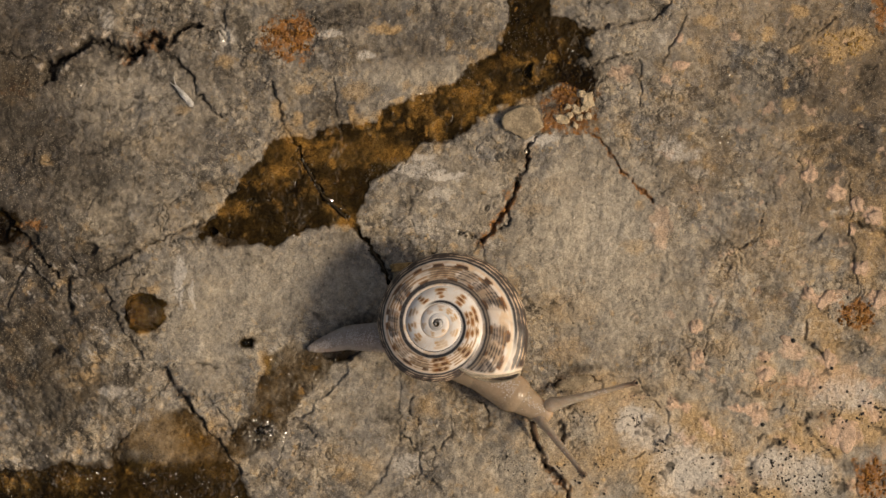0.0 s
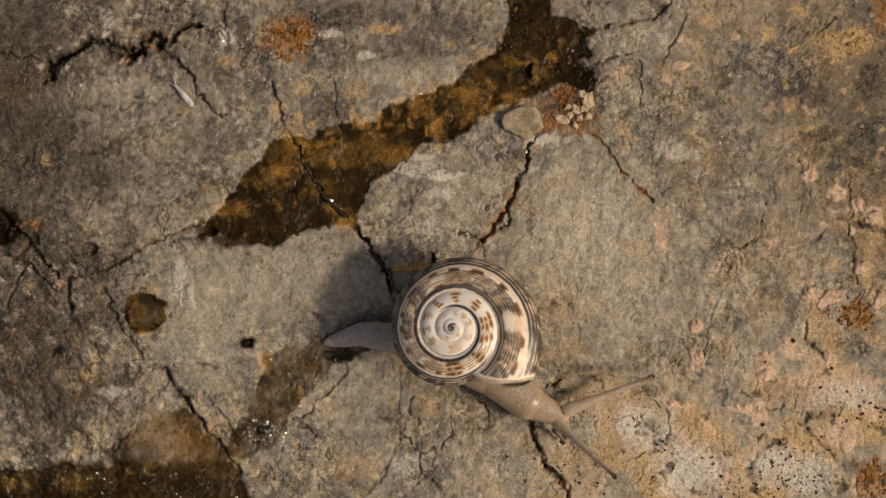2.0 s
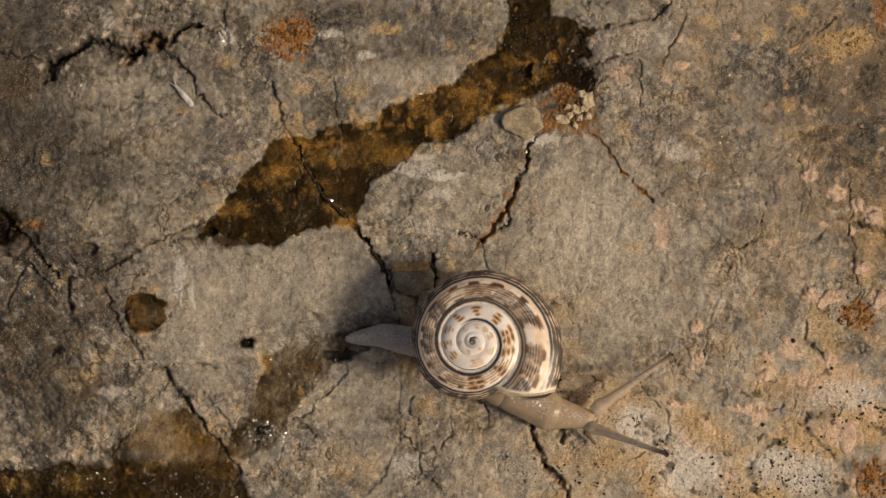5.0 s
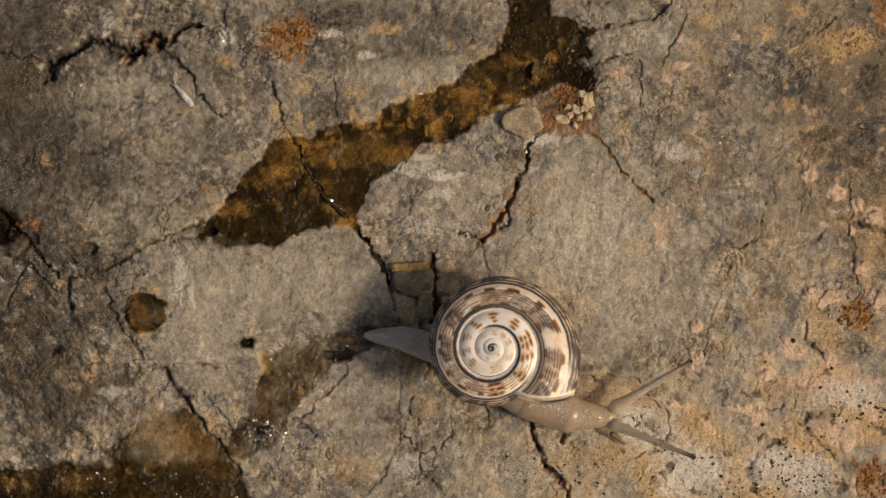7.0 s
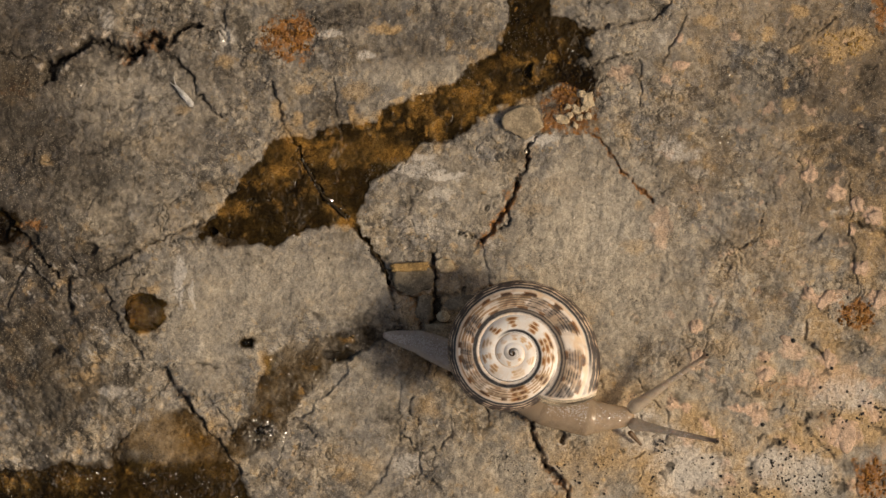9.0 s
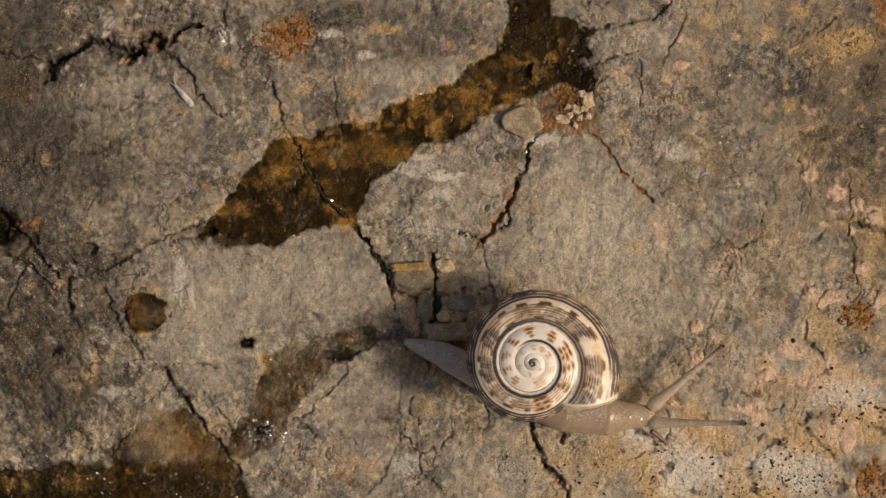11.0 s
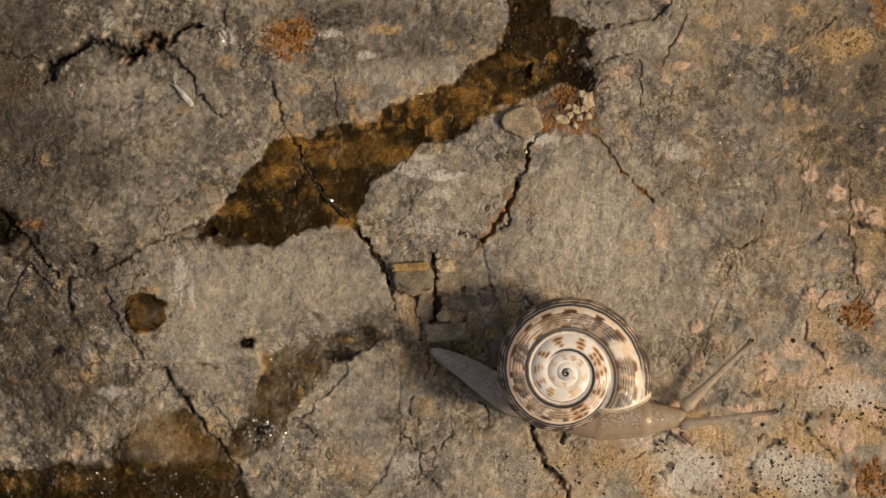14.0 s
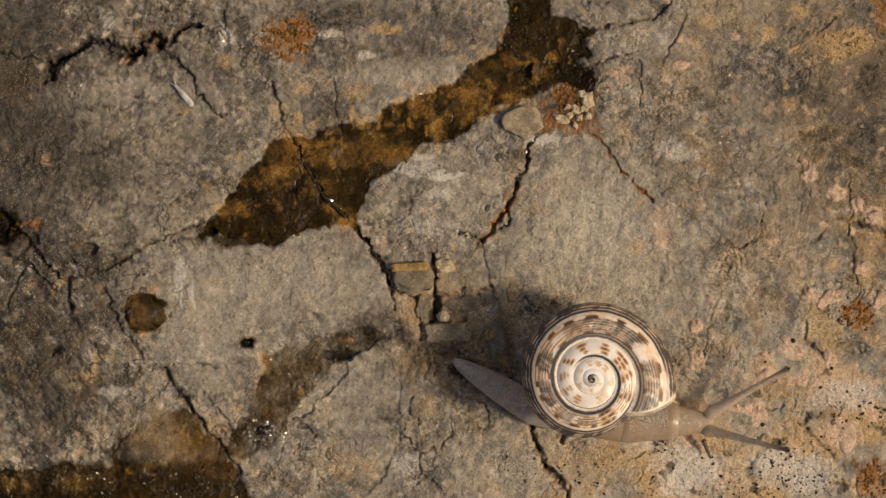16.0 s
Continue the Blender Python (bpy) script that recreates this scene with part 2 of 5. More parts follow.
def gradient_noise(u, v, seed):
    turn = np.random.RandomState(seed).rand(257, 257).astype(np.float32) * 6.2832
    gx, gy = np.cos(turn), np.sin(turn)
    iu, iv = np.floor(u), np.floor(v)
    fu, fv = (u - iu).astype(np.float32), (v - iv).astype(np.float32)
    a, b = iu.astype(np.int64) % 256, iv.astype(np.int64) % 256
    su, sv = fu * fu * fu * (fu * (fu * 6 - 15) + 10), fv * fv * fv * (fv * (fv * 6 - 15) + 10)

    def corner(i, j):
        return gx[a + i, b + j] * (fu - i) + gy[a + i, b + j] * (fv - j)

    low = corner(0, 0) * (1 - su) + corner(1, 0) * su
    high = corner(0, 1) * (1 - su) + corner(1, 1) * su
    return low * (1 - sv) + high * sv


def fbm(u, v, scale, octaves, seed, gain=0.55):
    """Layered noise about zero, roughly -1 to 1; scale is the widest feature in map units."""
    total, amp, norm = 0.0, 1.0, 0.0
    for k in range(octaves):
        c, s = math.cos(k * 0.7 + seed), math.sin(k * 0.7 + seed)
        total = total + amp * (gradient_noise((c * u - s * v) / scale + 31.7, (s * u + c * v) / scale + 17.3, seed * 31 + k))
        norm += amp
        amp, scale = amp * gain, scale * 0.5
    return total * 2.1 / norm


def smooth(x, a, b):
    t = np.clip((x - a) / (b - a), 0, 1)
    return t * t * (3 - 2 * t)

# ---- the rock: one sheet, fine where it is seen close, coarse out to the distance ----
STEP = 1.6
far = 3.0 * 1.25 ** np.arange(42)
far = np.cumsum(far)
us = np.concatenate([(-46 - far)[::-1], np.arange(-46, 1616, STEP), 1616 + far])
vs = np.concatenate([(-46 - far)[::-1], np.arange(-46, 930, STEP), 930 + far])
U, V = np.meshgrid(us, vs)
WARP_U = fbm(U, V, 46, 3, 3) * 8 + fbm(U, V, 13, 2, 1) * 3.5
WARP_V = fbm(U, V, 46, 3, 4) * 8 + fbm(U, V, 13, 2, 2) * 3.5
RU, RV = U + WARP_U, V + WARP_V            # ragged coordinates: edges and cracks follow them
near = (1 - smooth(np.abs(U - 784), 800, 1500)) * (1 - smooth(np.abs(V - 441), 470, 1100))

relief = fbm(U, V, 420, 3, 11) * 8 + fbm(U, V, 120, 3, 12) * 2.5 + fbm(U, V, 30, 4, 13) * 1.0
flakes = (fbm(RU, RV, 85, 4, 14, 0.6) + 0.4 * fbm(RU, RV, 300, 2, 28)) * 5
relief += 0.9 * (np.floor(flakes) + smooth(flakes - np.floor(flakes), 0.0, 0.25))      # low flaked ledges
relief += (fbm(U, V, 3000, 4, 15) * 160 + fbm(U, V, 700, 3, 16) * 25) * (1 - near)
OCHRE, RUST, PALE, DARK, WET, PINK, LIGHT, DEEP = (np.zeros_like(U) for _ in range(8))


def window(points, margin):
    p = np.array(points, float)
    a0, a1 = np.searchsorted(us, [p[:, 0].min() - margin, p[:, 0].max() + margin])
    b0, b1 = np.searchsorted(vs, [p[:, 1].min() - margin, p[:, 1].max() + margin])
    return slice(b0, b1), slice(a0, a1)


def crack(points, width, depth, step=0.0, stain=0.8, wet=0.0, rust=0.0, pinch=0.8):
    """A fissure along a few bends: a narrow notch, ragged, wider and narrower on its way.
    step raises the side to the left of its run over the other. stain sets its rust, rim and painted shade."""
    w = window(points, 60)
    x, y = RU[w] + 3.2 * fbm(U[w], V[w], 15, 3, 81, 0.6), RV[w] + 3.2 * fbm(U[w], V[w], 15, 3, 82, 0.6)
    best, side = np.full(x.shape, 1e9), np.zeros(x.shape)
    for (ax, ay), (bx, by) in zip(points, points[1:]):
        dx, dy = bx - ax, by - ay
        t = np.clip(((x - ax) * dx + (y - ay) * dy) / (dx * dx + dy * dy + 1e-9), 0, 1)
        d = np.hypot(x - ax - t * dx, y - ay - t * dy)
        s = np.sign((x - ax) * dy - (y - ay) * dx)
        nearer = d < best
        side[nearer], best[nearer] = s[nearer], d[nearer]
    wide = 0.76 * width * (1 + pinch * fbm(U[w], V[w], 40, 3, 21, 0.7) + 0.45 * fbm(U[w], V[w], 13, 2, 23))
    wide = np.maximum(wide, 0.35 * width)
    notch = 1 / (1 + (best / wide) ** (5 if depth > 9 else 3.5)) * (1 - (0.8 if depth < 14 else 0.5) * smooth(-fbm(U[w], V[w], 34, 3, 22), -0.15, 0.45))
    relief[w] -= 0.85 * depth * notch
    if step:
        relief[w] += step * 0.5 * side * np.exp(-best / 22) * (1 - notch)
    # brown filling and the recess's shade, both put into the colour of notch and halo
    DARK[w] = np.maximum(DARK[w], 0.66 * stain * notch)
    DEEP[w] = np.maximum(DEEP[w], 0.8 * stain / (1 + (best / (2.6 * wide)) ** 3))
    WET[w] = np.maximum(WET[w], wet / (1 + (best / (2.2 * wide)) ** 4))
    rim = np.exp(-((best - 2.4 * wide) / (1.3 * wide)) ** 2) * smooth(fbm(U[w], V[w], 26, 3, 63), -0.2, 0.5)
    PALE[w] = np.maximum(PALE[w], 0.45 * stain * rim)
    OCHRE[w] = np.maximum(OCHRE[w], 0.4 * stain * rim)
    RUST[w] = np.maximum(RUST[w], (0.10 * stain + rust) / (1 + (best / (2.5 * wide)) ** 4))


def patch(field, u, v, a, b, turn=0.0, amount=1.0, edge=0.35, seed=5, ragged=0.35):
    """A stain or mineral patch: an uneven oval, a by b, turned clockwise by so many degrees."""
    w = window([(u - max(a, b) * 1.6, v - max(a, b) * 1.6), (u + max(a, b) * 1.6, v + max(a, b) * 1.6)], 2)
    x, y = RU[w] - u, RV[w] - v
    c, s = math.cos(radians(turn)), math.sin(radians(turn))
    r = np.hypot((c * x + s * y) / a, (c * y - s * x) / b)
    r = r + ragged * fbm(U[w], V[w], max(8.0, 0.8 * min(a, b)), 4, seed)
    field[w] = np.maximum(field[w], amount * (1 - smooth(r, 1 - edge, 1 + edge)))


def inside(points, soft, seed=6, ragged=10.0):
    """A ragged-edged area within a few corners: 1 inside, 0 outside."""
    w = window(points, 60)
    x, y = RU[w], RV[w]
    best, winding = np.full(x.shape, 1e9), np.zeros(x.shape, bool)
    for (ax, ay), (bx, by) in zip(points, points[1:] + points[:1]):
        dx, dy = bx - ax, by - ay
        t = np.clip(((x - ax) * dx + (y - ay) * dy) / (dx * dx + dy * dy + 1e-9), 0, 1)
        best = np.minimum(best, np.hypot(x - ax - t * dx, y - ay - t * dy))
        if ay != by:
            winding ^= ((ay > y) != (by > y)) & (x < dx * (y - ay) / dy + ax)
    d = np.where(winding, best, -best) + ragged * fbm(U[w], V[w], 50, 4, seed)
    return w, smooth(d, -soft, soft)


# wet stains: the dark forked seep, the film along the south edge, the damp slime band
w, m = inside([(903, -60), (975, -60), (980, 30), (1045, 55), (1038, 95), (1016, 112), (1056, 140), (1040, 165), (1000, 152),
               (960, 162), (905, 182), (862, 212), (800, 245), (755, 252), (708, 288), (660, 322), (650, 352), (628, 396),
               (545, 405), (480, 436), (400, 420), (370, 398), (392, 358), (440, 300), (480, 262), (545, 236), (600, 226),
               (660, 206), (760, 170), (850, 112), (890, 80)], 8, 6, 15)
WET[w] = np.maximum(WET[w], m * (0.9 + 0.1 * fbm(U[w], V[w], 60, 4, 7)))
relief[w] -= 1.5 * m
w, m = inside([(-60, 835), (60, 832), (115, 812), (190, 822), (205, 772), (290, 722), (335, 722), (398, 790), (425, 835),
               (480, 940), (-60, 940)], 9, 8, 12)
WET[w] = np.maximum(WET[w], m * np.clip(0.44 + 0.25 * fbm(U[w], V[w], 90, 4, 9) + 0.5 * smooth(V[w], 800, 850), 0, 1))
w, m = inside([(470, 632), (505, 612), (560, 602), (648, 572), (700, 592), (640, 622), (592, 650), (555, 690), (515, 735),
               (490, 790), (430, 815), (398, 792), (436, 722), (462, 668)], 6, 10, 8)
WET[w] = np.maximum(WET[w], m * np.clip(0.49 + 0.25 * fbm(U[w], V[w], 50, 4, 16), 0, 1))
w, m = inside([(700, 590), (760, 605), (830, 600), (900, 560), (912, 640), (900, 720), (850, 770), (800, 720), (770, 660),
               (715, 640)], 14, 17, 14)
DARK[w] = np.maximum(DARK[w], 0.20 * m)
WET[w] = np.maximum(WET[w], 0.14 * m)
for u, v, a, b, k in ((800, 560, 70, 60, 0.5), (740, 530, 40, 50, 0.5), (780, 640, 80, 40, 0.45), (860, 600, 60, 70, 0.45), (905, 560, 16, 70, 0.6)):
    patch(OCHRE, u, v, a, b, 0, k, 0.7, 78, 0.6)
for u, v, a, b, k in ((760, 616, 74, 26, 0.55), (690, 598, 44, 22, 0.6), (668, 576, 52, 34, 0.5), (690, 652, 40, 30, 0.35), (735, 638, 50, 22, 0.5), (790, 690, 40, 20, 0.3), (850, 790, 40, 50, 0.2), (826, 690, 30, 36, 0.3), (905, 700, 30, 50, 0.35), (640, 575, 60, 18, 0.4)):
    patch(WET, u, v, a, b, 0, 0.55 * k, 0.6, 61, 0.6)
    patch(DARK, u, v, a * 0.9, b * 0.9, 0, 0.5 * k, 0.7, 62, 0.7)
relief[w] -= 9 * m

patch(WET, 256, 554, 39, 36, 0, 0.72, 0.12, 31, 0.1)
patch(OCHRE, 262, 558, 34, 30, 0, 0.42, 0.4, 31, 0.3)
for u, v, a, b, k in ((310, 775, 90, 50, 0.40), (380, 800, 50, 50, 0.35), (520, 650, 60, 50, 0.22), (480, 720, 40, 60, 0.2), (120, 850, 120, 24, 0.2)):
    patch(OCHRE, u, v, a, b, 0, k, 0.6, 64, 0.5)
patch(WET, 1012, 192, 54, 36, 20, 0.3, 0.6, 31, 0.6)
patch(DARK, 1040, 150, 30, 50, 0, 0.5, 0.8, 31, 0.6)
patch(WET, 437, 607, 15, 11, 0, 0.6, 0.5, 31, 0.3)
patch(WET, 380, 405, 40, 16, -15, 0.7, 0.5, 31, 0.4)
patch(WET, 415, 424, 46, 16, 0, 0.55, 0.5, 31, 0.4)
patch(WET, 10, 405, 30, 34, 0, 0.8, 0.5, 31, 0.4)
patch(WET, 690, 500, 40, 50, 30, 0.12, 0.8, 31, 0.5)

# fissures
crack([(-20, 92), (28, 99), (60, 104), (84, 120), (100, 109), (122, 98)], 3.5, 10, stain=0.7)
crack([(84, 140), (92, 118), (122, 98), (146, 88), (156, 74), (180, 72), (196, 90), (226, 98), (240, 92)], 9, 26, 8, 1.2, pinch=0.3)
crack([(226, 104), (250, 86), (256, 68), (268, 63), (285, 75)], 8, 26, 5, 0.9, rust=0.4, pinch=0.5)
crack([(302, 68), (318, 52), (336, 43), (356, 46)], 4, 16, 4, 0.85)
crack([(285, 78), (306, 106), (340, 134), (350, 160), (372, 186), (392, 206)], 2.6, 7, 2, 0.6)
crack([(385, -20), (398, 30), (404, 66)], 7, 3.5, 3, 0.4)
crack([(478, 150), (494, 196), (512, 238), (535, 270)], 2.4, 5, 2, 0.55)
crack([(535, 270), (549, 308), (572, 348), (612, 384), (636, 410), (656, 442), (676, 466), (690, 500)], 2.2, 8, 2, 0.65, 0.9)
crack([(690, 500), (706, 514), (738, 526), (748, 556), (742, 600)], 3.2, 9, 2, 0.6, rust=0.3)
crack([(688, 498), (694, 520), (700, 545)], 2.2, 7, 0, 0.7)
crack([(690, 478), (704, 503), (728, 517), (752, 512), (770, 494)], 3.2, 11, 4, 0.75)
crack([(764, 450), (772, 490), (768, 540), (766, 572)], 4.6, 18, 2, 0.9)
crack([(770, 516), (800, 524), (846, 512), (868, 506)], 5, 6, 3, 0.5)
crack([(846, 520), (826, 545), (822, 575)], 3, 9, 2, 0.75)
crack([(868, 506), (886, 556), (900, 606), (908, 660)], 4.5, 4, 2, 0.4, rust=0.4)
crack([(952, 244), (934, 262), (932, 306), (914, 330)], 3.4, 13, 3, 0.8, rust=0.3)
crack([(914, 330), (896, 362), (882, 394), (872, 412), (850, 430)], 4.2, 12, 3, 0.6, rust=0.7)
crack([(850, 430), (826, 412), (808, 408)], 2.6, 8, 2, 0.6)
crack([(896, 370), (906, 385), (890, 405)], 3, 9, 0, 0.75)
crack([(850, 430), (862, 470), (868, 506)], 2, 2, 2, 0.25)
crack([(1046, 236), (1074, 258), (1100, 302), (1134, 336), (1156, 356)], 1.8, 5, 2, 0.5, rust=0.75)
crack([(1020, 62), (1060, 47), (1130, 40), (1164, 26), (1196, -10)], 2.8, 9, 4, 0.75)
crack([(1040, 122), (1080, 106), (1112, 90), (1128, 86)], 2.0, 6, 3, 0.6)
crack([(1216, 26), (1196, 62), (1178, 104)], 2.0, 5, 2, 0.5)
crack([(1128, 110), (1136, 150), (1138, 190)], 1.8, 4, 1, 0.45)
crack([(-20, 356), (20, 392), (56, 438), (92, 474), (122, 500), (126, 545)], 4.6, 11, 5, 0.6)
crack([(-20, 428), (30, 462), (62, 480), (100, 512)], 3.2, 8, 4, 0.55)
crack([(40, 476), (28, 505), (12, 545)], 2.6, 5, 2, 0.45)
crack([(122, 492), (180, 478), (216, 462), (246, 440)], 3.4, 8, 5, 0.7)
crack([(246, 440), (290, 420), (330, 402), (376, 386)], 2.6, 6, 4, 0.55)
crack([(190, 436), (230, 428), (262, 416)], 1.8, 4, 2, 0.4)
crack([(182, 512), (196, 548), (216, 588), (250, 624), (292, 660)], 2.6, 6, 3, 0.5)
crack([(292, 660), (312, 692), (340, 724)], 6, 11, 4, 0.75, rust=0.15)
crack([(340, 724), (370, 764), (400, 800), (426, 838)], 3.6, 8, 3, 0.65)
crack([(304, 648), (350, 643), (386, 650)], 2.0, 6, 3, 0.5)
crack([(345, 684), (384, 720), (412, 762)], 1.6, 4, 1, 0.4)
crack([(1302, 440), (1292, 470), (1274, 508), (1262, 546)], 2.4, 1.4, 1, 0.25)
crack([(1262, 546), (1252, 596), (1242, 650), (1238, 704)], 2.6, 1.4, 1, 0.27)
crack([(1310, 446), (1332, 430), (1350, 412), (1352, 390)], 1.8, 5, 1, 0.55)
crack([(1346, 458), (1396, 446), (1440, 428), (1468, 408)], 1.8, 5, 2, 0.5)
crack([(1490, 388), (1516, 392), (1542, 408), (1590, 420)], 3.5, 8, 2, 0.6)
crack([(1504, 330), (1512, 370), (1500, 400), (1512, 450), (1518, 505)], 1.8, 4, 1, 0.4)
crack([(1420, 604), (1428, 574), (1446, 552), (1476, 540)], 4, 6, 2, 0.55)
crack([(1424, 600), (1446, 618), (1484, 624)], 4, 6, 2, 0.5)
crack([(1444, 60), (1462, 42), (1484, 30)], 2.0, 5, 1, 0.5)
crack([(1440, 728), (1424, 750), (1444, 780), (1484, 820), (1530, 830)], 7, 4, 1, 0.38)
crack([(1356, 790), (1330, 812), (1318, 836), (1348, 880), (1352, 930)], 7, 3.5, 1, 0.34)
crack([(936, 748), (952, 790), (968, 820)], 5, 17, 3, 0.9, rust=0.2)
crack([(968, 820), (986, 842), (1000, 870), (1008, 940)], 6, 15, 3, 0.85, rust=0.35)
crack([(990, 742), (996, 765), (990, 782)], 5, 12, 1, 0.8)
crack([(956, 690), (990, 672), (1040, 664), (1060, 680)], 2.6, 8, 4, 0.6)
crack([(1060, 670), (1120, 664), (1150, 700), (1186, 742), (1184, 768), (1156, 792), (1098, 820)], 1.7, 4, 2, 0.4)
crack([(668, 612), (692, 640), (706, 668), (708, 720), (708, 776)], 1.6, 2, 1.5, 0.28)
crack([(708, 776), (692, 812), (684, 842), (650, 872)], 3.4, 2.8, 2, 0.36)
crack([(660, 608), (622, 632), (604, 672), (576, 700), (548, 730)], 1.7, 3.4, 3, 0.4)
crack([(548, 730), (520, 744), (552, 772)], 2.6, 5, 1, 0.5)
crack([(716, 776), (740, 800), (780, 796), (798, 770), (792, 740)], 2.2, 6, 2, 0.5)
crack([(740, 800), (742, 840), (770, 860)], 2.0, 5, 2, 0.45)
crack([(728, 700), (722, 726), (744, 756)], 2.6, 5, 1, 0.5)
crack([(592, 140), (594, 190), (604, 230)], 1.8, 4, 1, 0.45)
crack([(720, 380), (728, 360), (724, 340)], 1.6, 4, 1, 0.4)
crack([(830, 700), (862, 720), (868, 752)], 2.6, 8, 1, 0.7)

spots = random.Random(91)
for _ in range(150):
    f = spots.random() ** 0.8
    u, v = 420 + 560 * f + spots.gauss(0, 34), 350 - 260 * f + spots.gauss(0, 34)
    r = spots.uniform(3, 9)
    patch(OCHRE, u, v, r * spots.uniform(0.9, 1.6), r, spots.uniform(0, 180), spots.uniform(0.3, 0.8), 0.7, 5, 0.5)

# hollows, with their shade put into the colour, stronger where deeper
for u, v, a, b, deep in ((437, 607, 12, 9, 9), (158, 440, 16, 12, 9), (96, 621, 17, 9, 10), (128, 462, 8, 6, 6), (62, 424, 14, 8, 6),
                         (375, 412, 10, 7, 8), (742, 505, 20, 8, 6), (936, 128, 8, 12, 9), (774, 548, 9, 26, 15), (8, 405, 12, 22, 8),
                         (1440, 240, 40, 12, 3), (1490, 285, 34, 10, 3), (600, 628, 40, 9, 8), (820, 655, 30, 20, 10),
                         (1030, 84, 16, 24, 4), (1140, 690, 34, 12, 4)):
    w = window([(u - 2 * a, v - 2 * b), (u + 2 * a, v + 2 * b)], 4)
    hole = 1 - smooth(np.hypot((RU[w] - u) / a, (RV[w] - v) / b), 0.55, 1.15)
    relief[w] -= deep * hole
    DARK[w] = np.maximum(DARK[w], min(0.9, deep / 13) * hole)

# minerals: ochre spots, rust and lichen, pale calcite, pink clasts; then dark patches
for u, v, a, b, k in ((520, 262, 34, 34, 0.8), (500, 300, 26, 20, 0.75), (410, 372, 30, 14, 0.8), (640, 216, 16, 12, 0.8),
                      (745, 190, 18, 26, 0.7), (772, 224, 14, 14, 0.8), (828, 168, 20, 26, 0.85), (620, 264, 14, 10, 0.7),
                      (700, 272, 40, 18, 0.75), (590, 370, 16, 9, 0.8), (612, 394, 16, 9, 0.8), (830, 212, 18, 8, 0.7),
                      (900, 110, 20, 14, 0.6), (945, 135, 12, 18, 0.7), (850, 130, 12, 12, 0.6), (560, 278, 30, 16, 0.6)):
    patch(OCHRE, u, v, a, b, 0, 0.88 * k, 0.8, 5, 0.5)
for u, v, a, b, k in ((640, 262, 70, 22, 0.5), (560, 330, 24, 20, 0.55), (900, 150, 40, 20, 0.4), (820, 190, 40, 22, 0.5), (470, 320, 20, 16, 0.5)):
    patch(OCHRE, u, v, a, b, -20, 0.75 * k, 0.8, 32, 0.9)
for u, v, a, b, k in ((680, 52, 26, 10, 0.7), (540, 154, 16, 12, 0.55), (630, 164, 26, 18, 0.45), (492, 196, 12, 16, 0.5),
                      (524, 212, 10, 14, 0.6), (398, 108, 18, 12, 0.5), (322, 194, 14, 8, 0.75), (84, 282, 12, 8, 0.6), (920, 192, 36, 26, 0.4),
                      (1050, 690, 60, 40, 0.35), (736, 476, 34, 6, 0.85), (792, 470, 16, 12, 0.7), (272, 510, 14, 9, 0.7),
                      (255, 586, 12, 10, 0.9), (142, 430, 12, 10, 0.5), (160, 668, 24, 18, 0.5), (170, 632, 10, 8, 0.5)):
    patch(OCHRE, u, v, a, b, 0, k, 0.5)
for u, v, a, b, k in ((1415, 20, 14, 12, 0.75), (1498, 74, 46, 24, 0.85), (1480, 96, 20, 12, 0.7), (1250, 36, 20, 10, 0.45),
                      (1395, 184, 14, 12, 0.6), (1410, 86, 10, 6, 0.5), (1360, 60, 12, 10, 0.4), (1476, 468, 16, 12, 0.5), (1130, 362, 10, 8, 0.7),
                      (1120, 435, 20, 14, 0.6), (950, 372, 30, 16, 0.35), (1000, 330, 50, 20, 0.3), (1010, 540, 70, 30, 0.25),
                      (1470, 720, 80, 60, 0.35), (1530, 750, 34, 36, 0.8), (1420, 800, 90, 40, 0.4), (1380, 690, 70, 30, 0.35)):
    patch(OCHRE, u, v, a, b, 0, k, 0.5)
for u, v, a, b, k in ((1200, 780, 90, 50, 0.45), (1120, 740, 60, 70, 0.45), (1320, 860, 50, 40, 0.55), (1050, 820, 60, 40, 0.4),
                      (1000, 620, 40, 24, 0.35), (470, 640, 14, 20, 0.6), (560, 820, 60, 30, 0.15), (420, 720, 10, 8, 0.7),
                      (660, 830, 30, 20, 0.18), (612, 602, 12, 6, 0.8), (556, 652, 8, 6, 0.7), (770, 640, 24, 10, 0.6), (730, 560, 20, 30, 0.5)):
    patch(OCHRE, u, v, a, b, 0, k, 0.6)
for u, v, a, b, k in ((512, 60, 48, 34, 0.85), (520, 96, 36, 20, 0.6), (1010, 172, 40, 28, 1.0), (1004, 208, 46, 24, 0.85),
                      (1036, 230, 26, 12, 0.7), (1516, 556, 30, 24, 0.9), (1545, 850, 30, 44, 0.85), (1560, 20, 16, 30, 0.8),
                      (60, 400, 22, 10, 0.7), (44, 438, 14, 10, 0.7), (30, 160, 22, 18, 0.55), (22, 680, 10, 18, 0.5),
                      (1460, 735, 18, 12, 0.4), (1380, 690, 60, 16, 0.3), (290, 74, 14, 12, 0.4), (740, 545, 14, 26, 0.5)):
    patch(RUST, u, v, a, b, 0, k, 0.45, 18, 0.6)
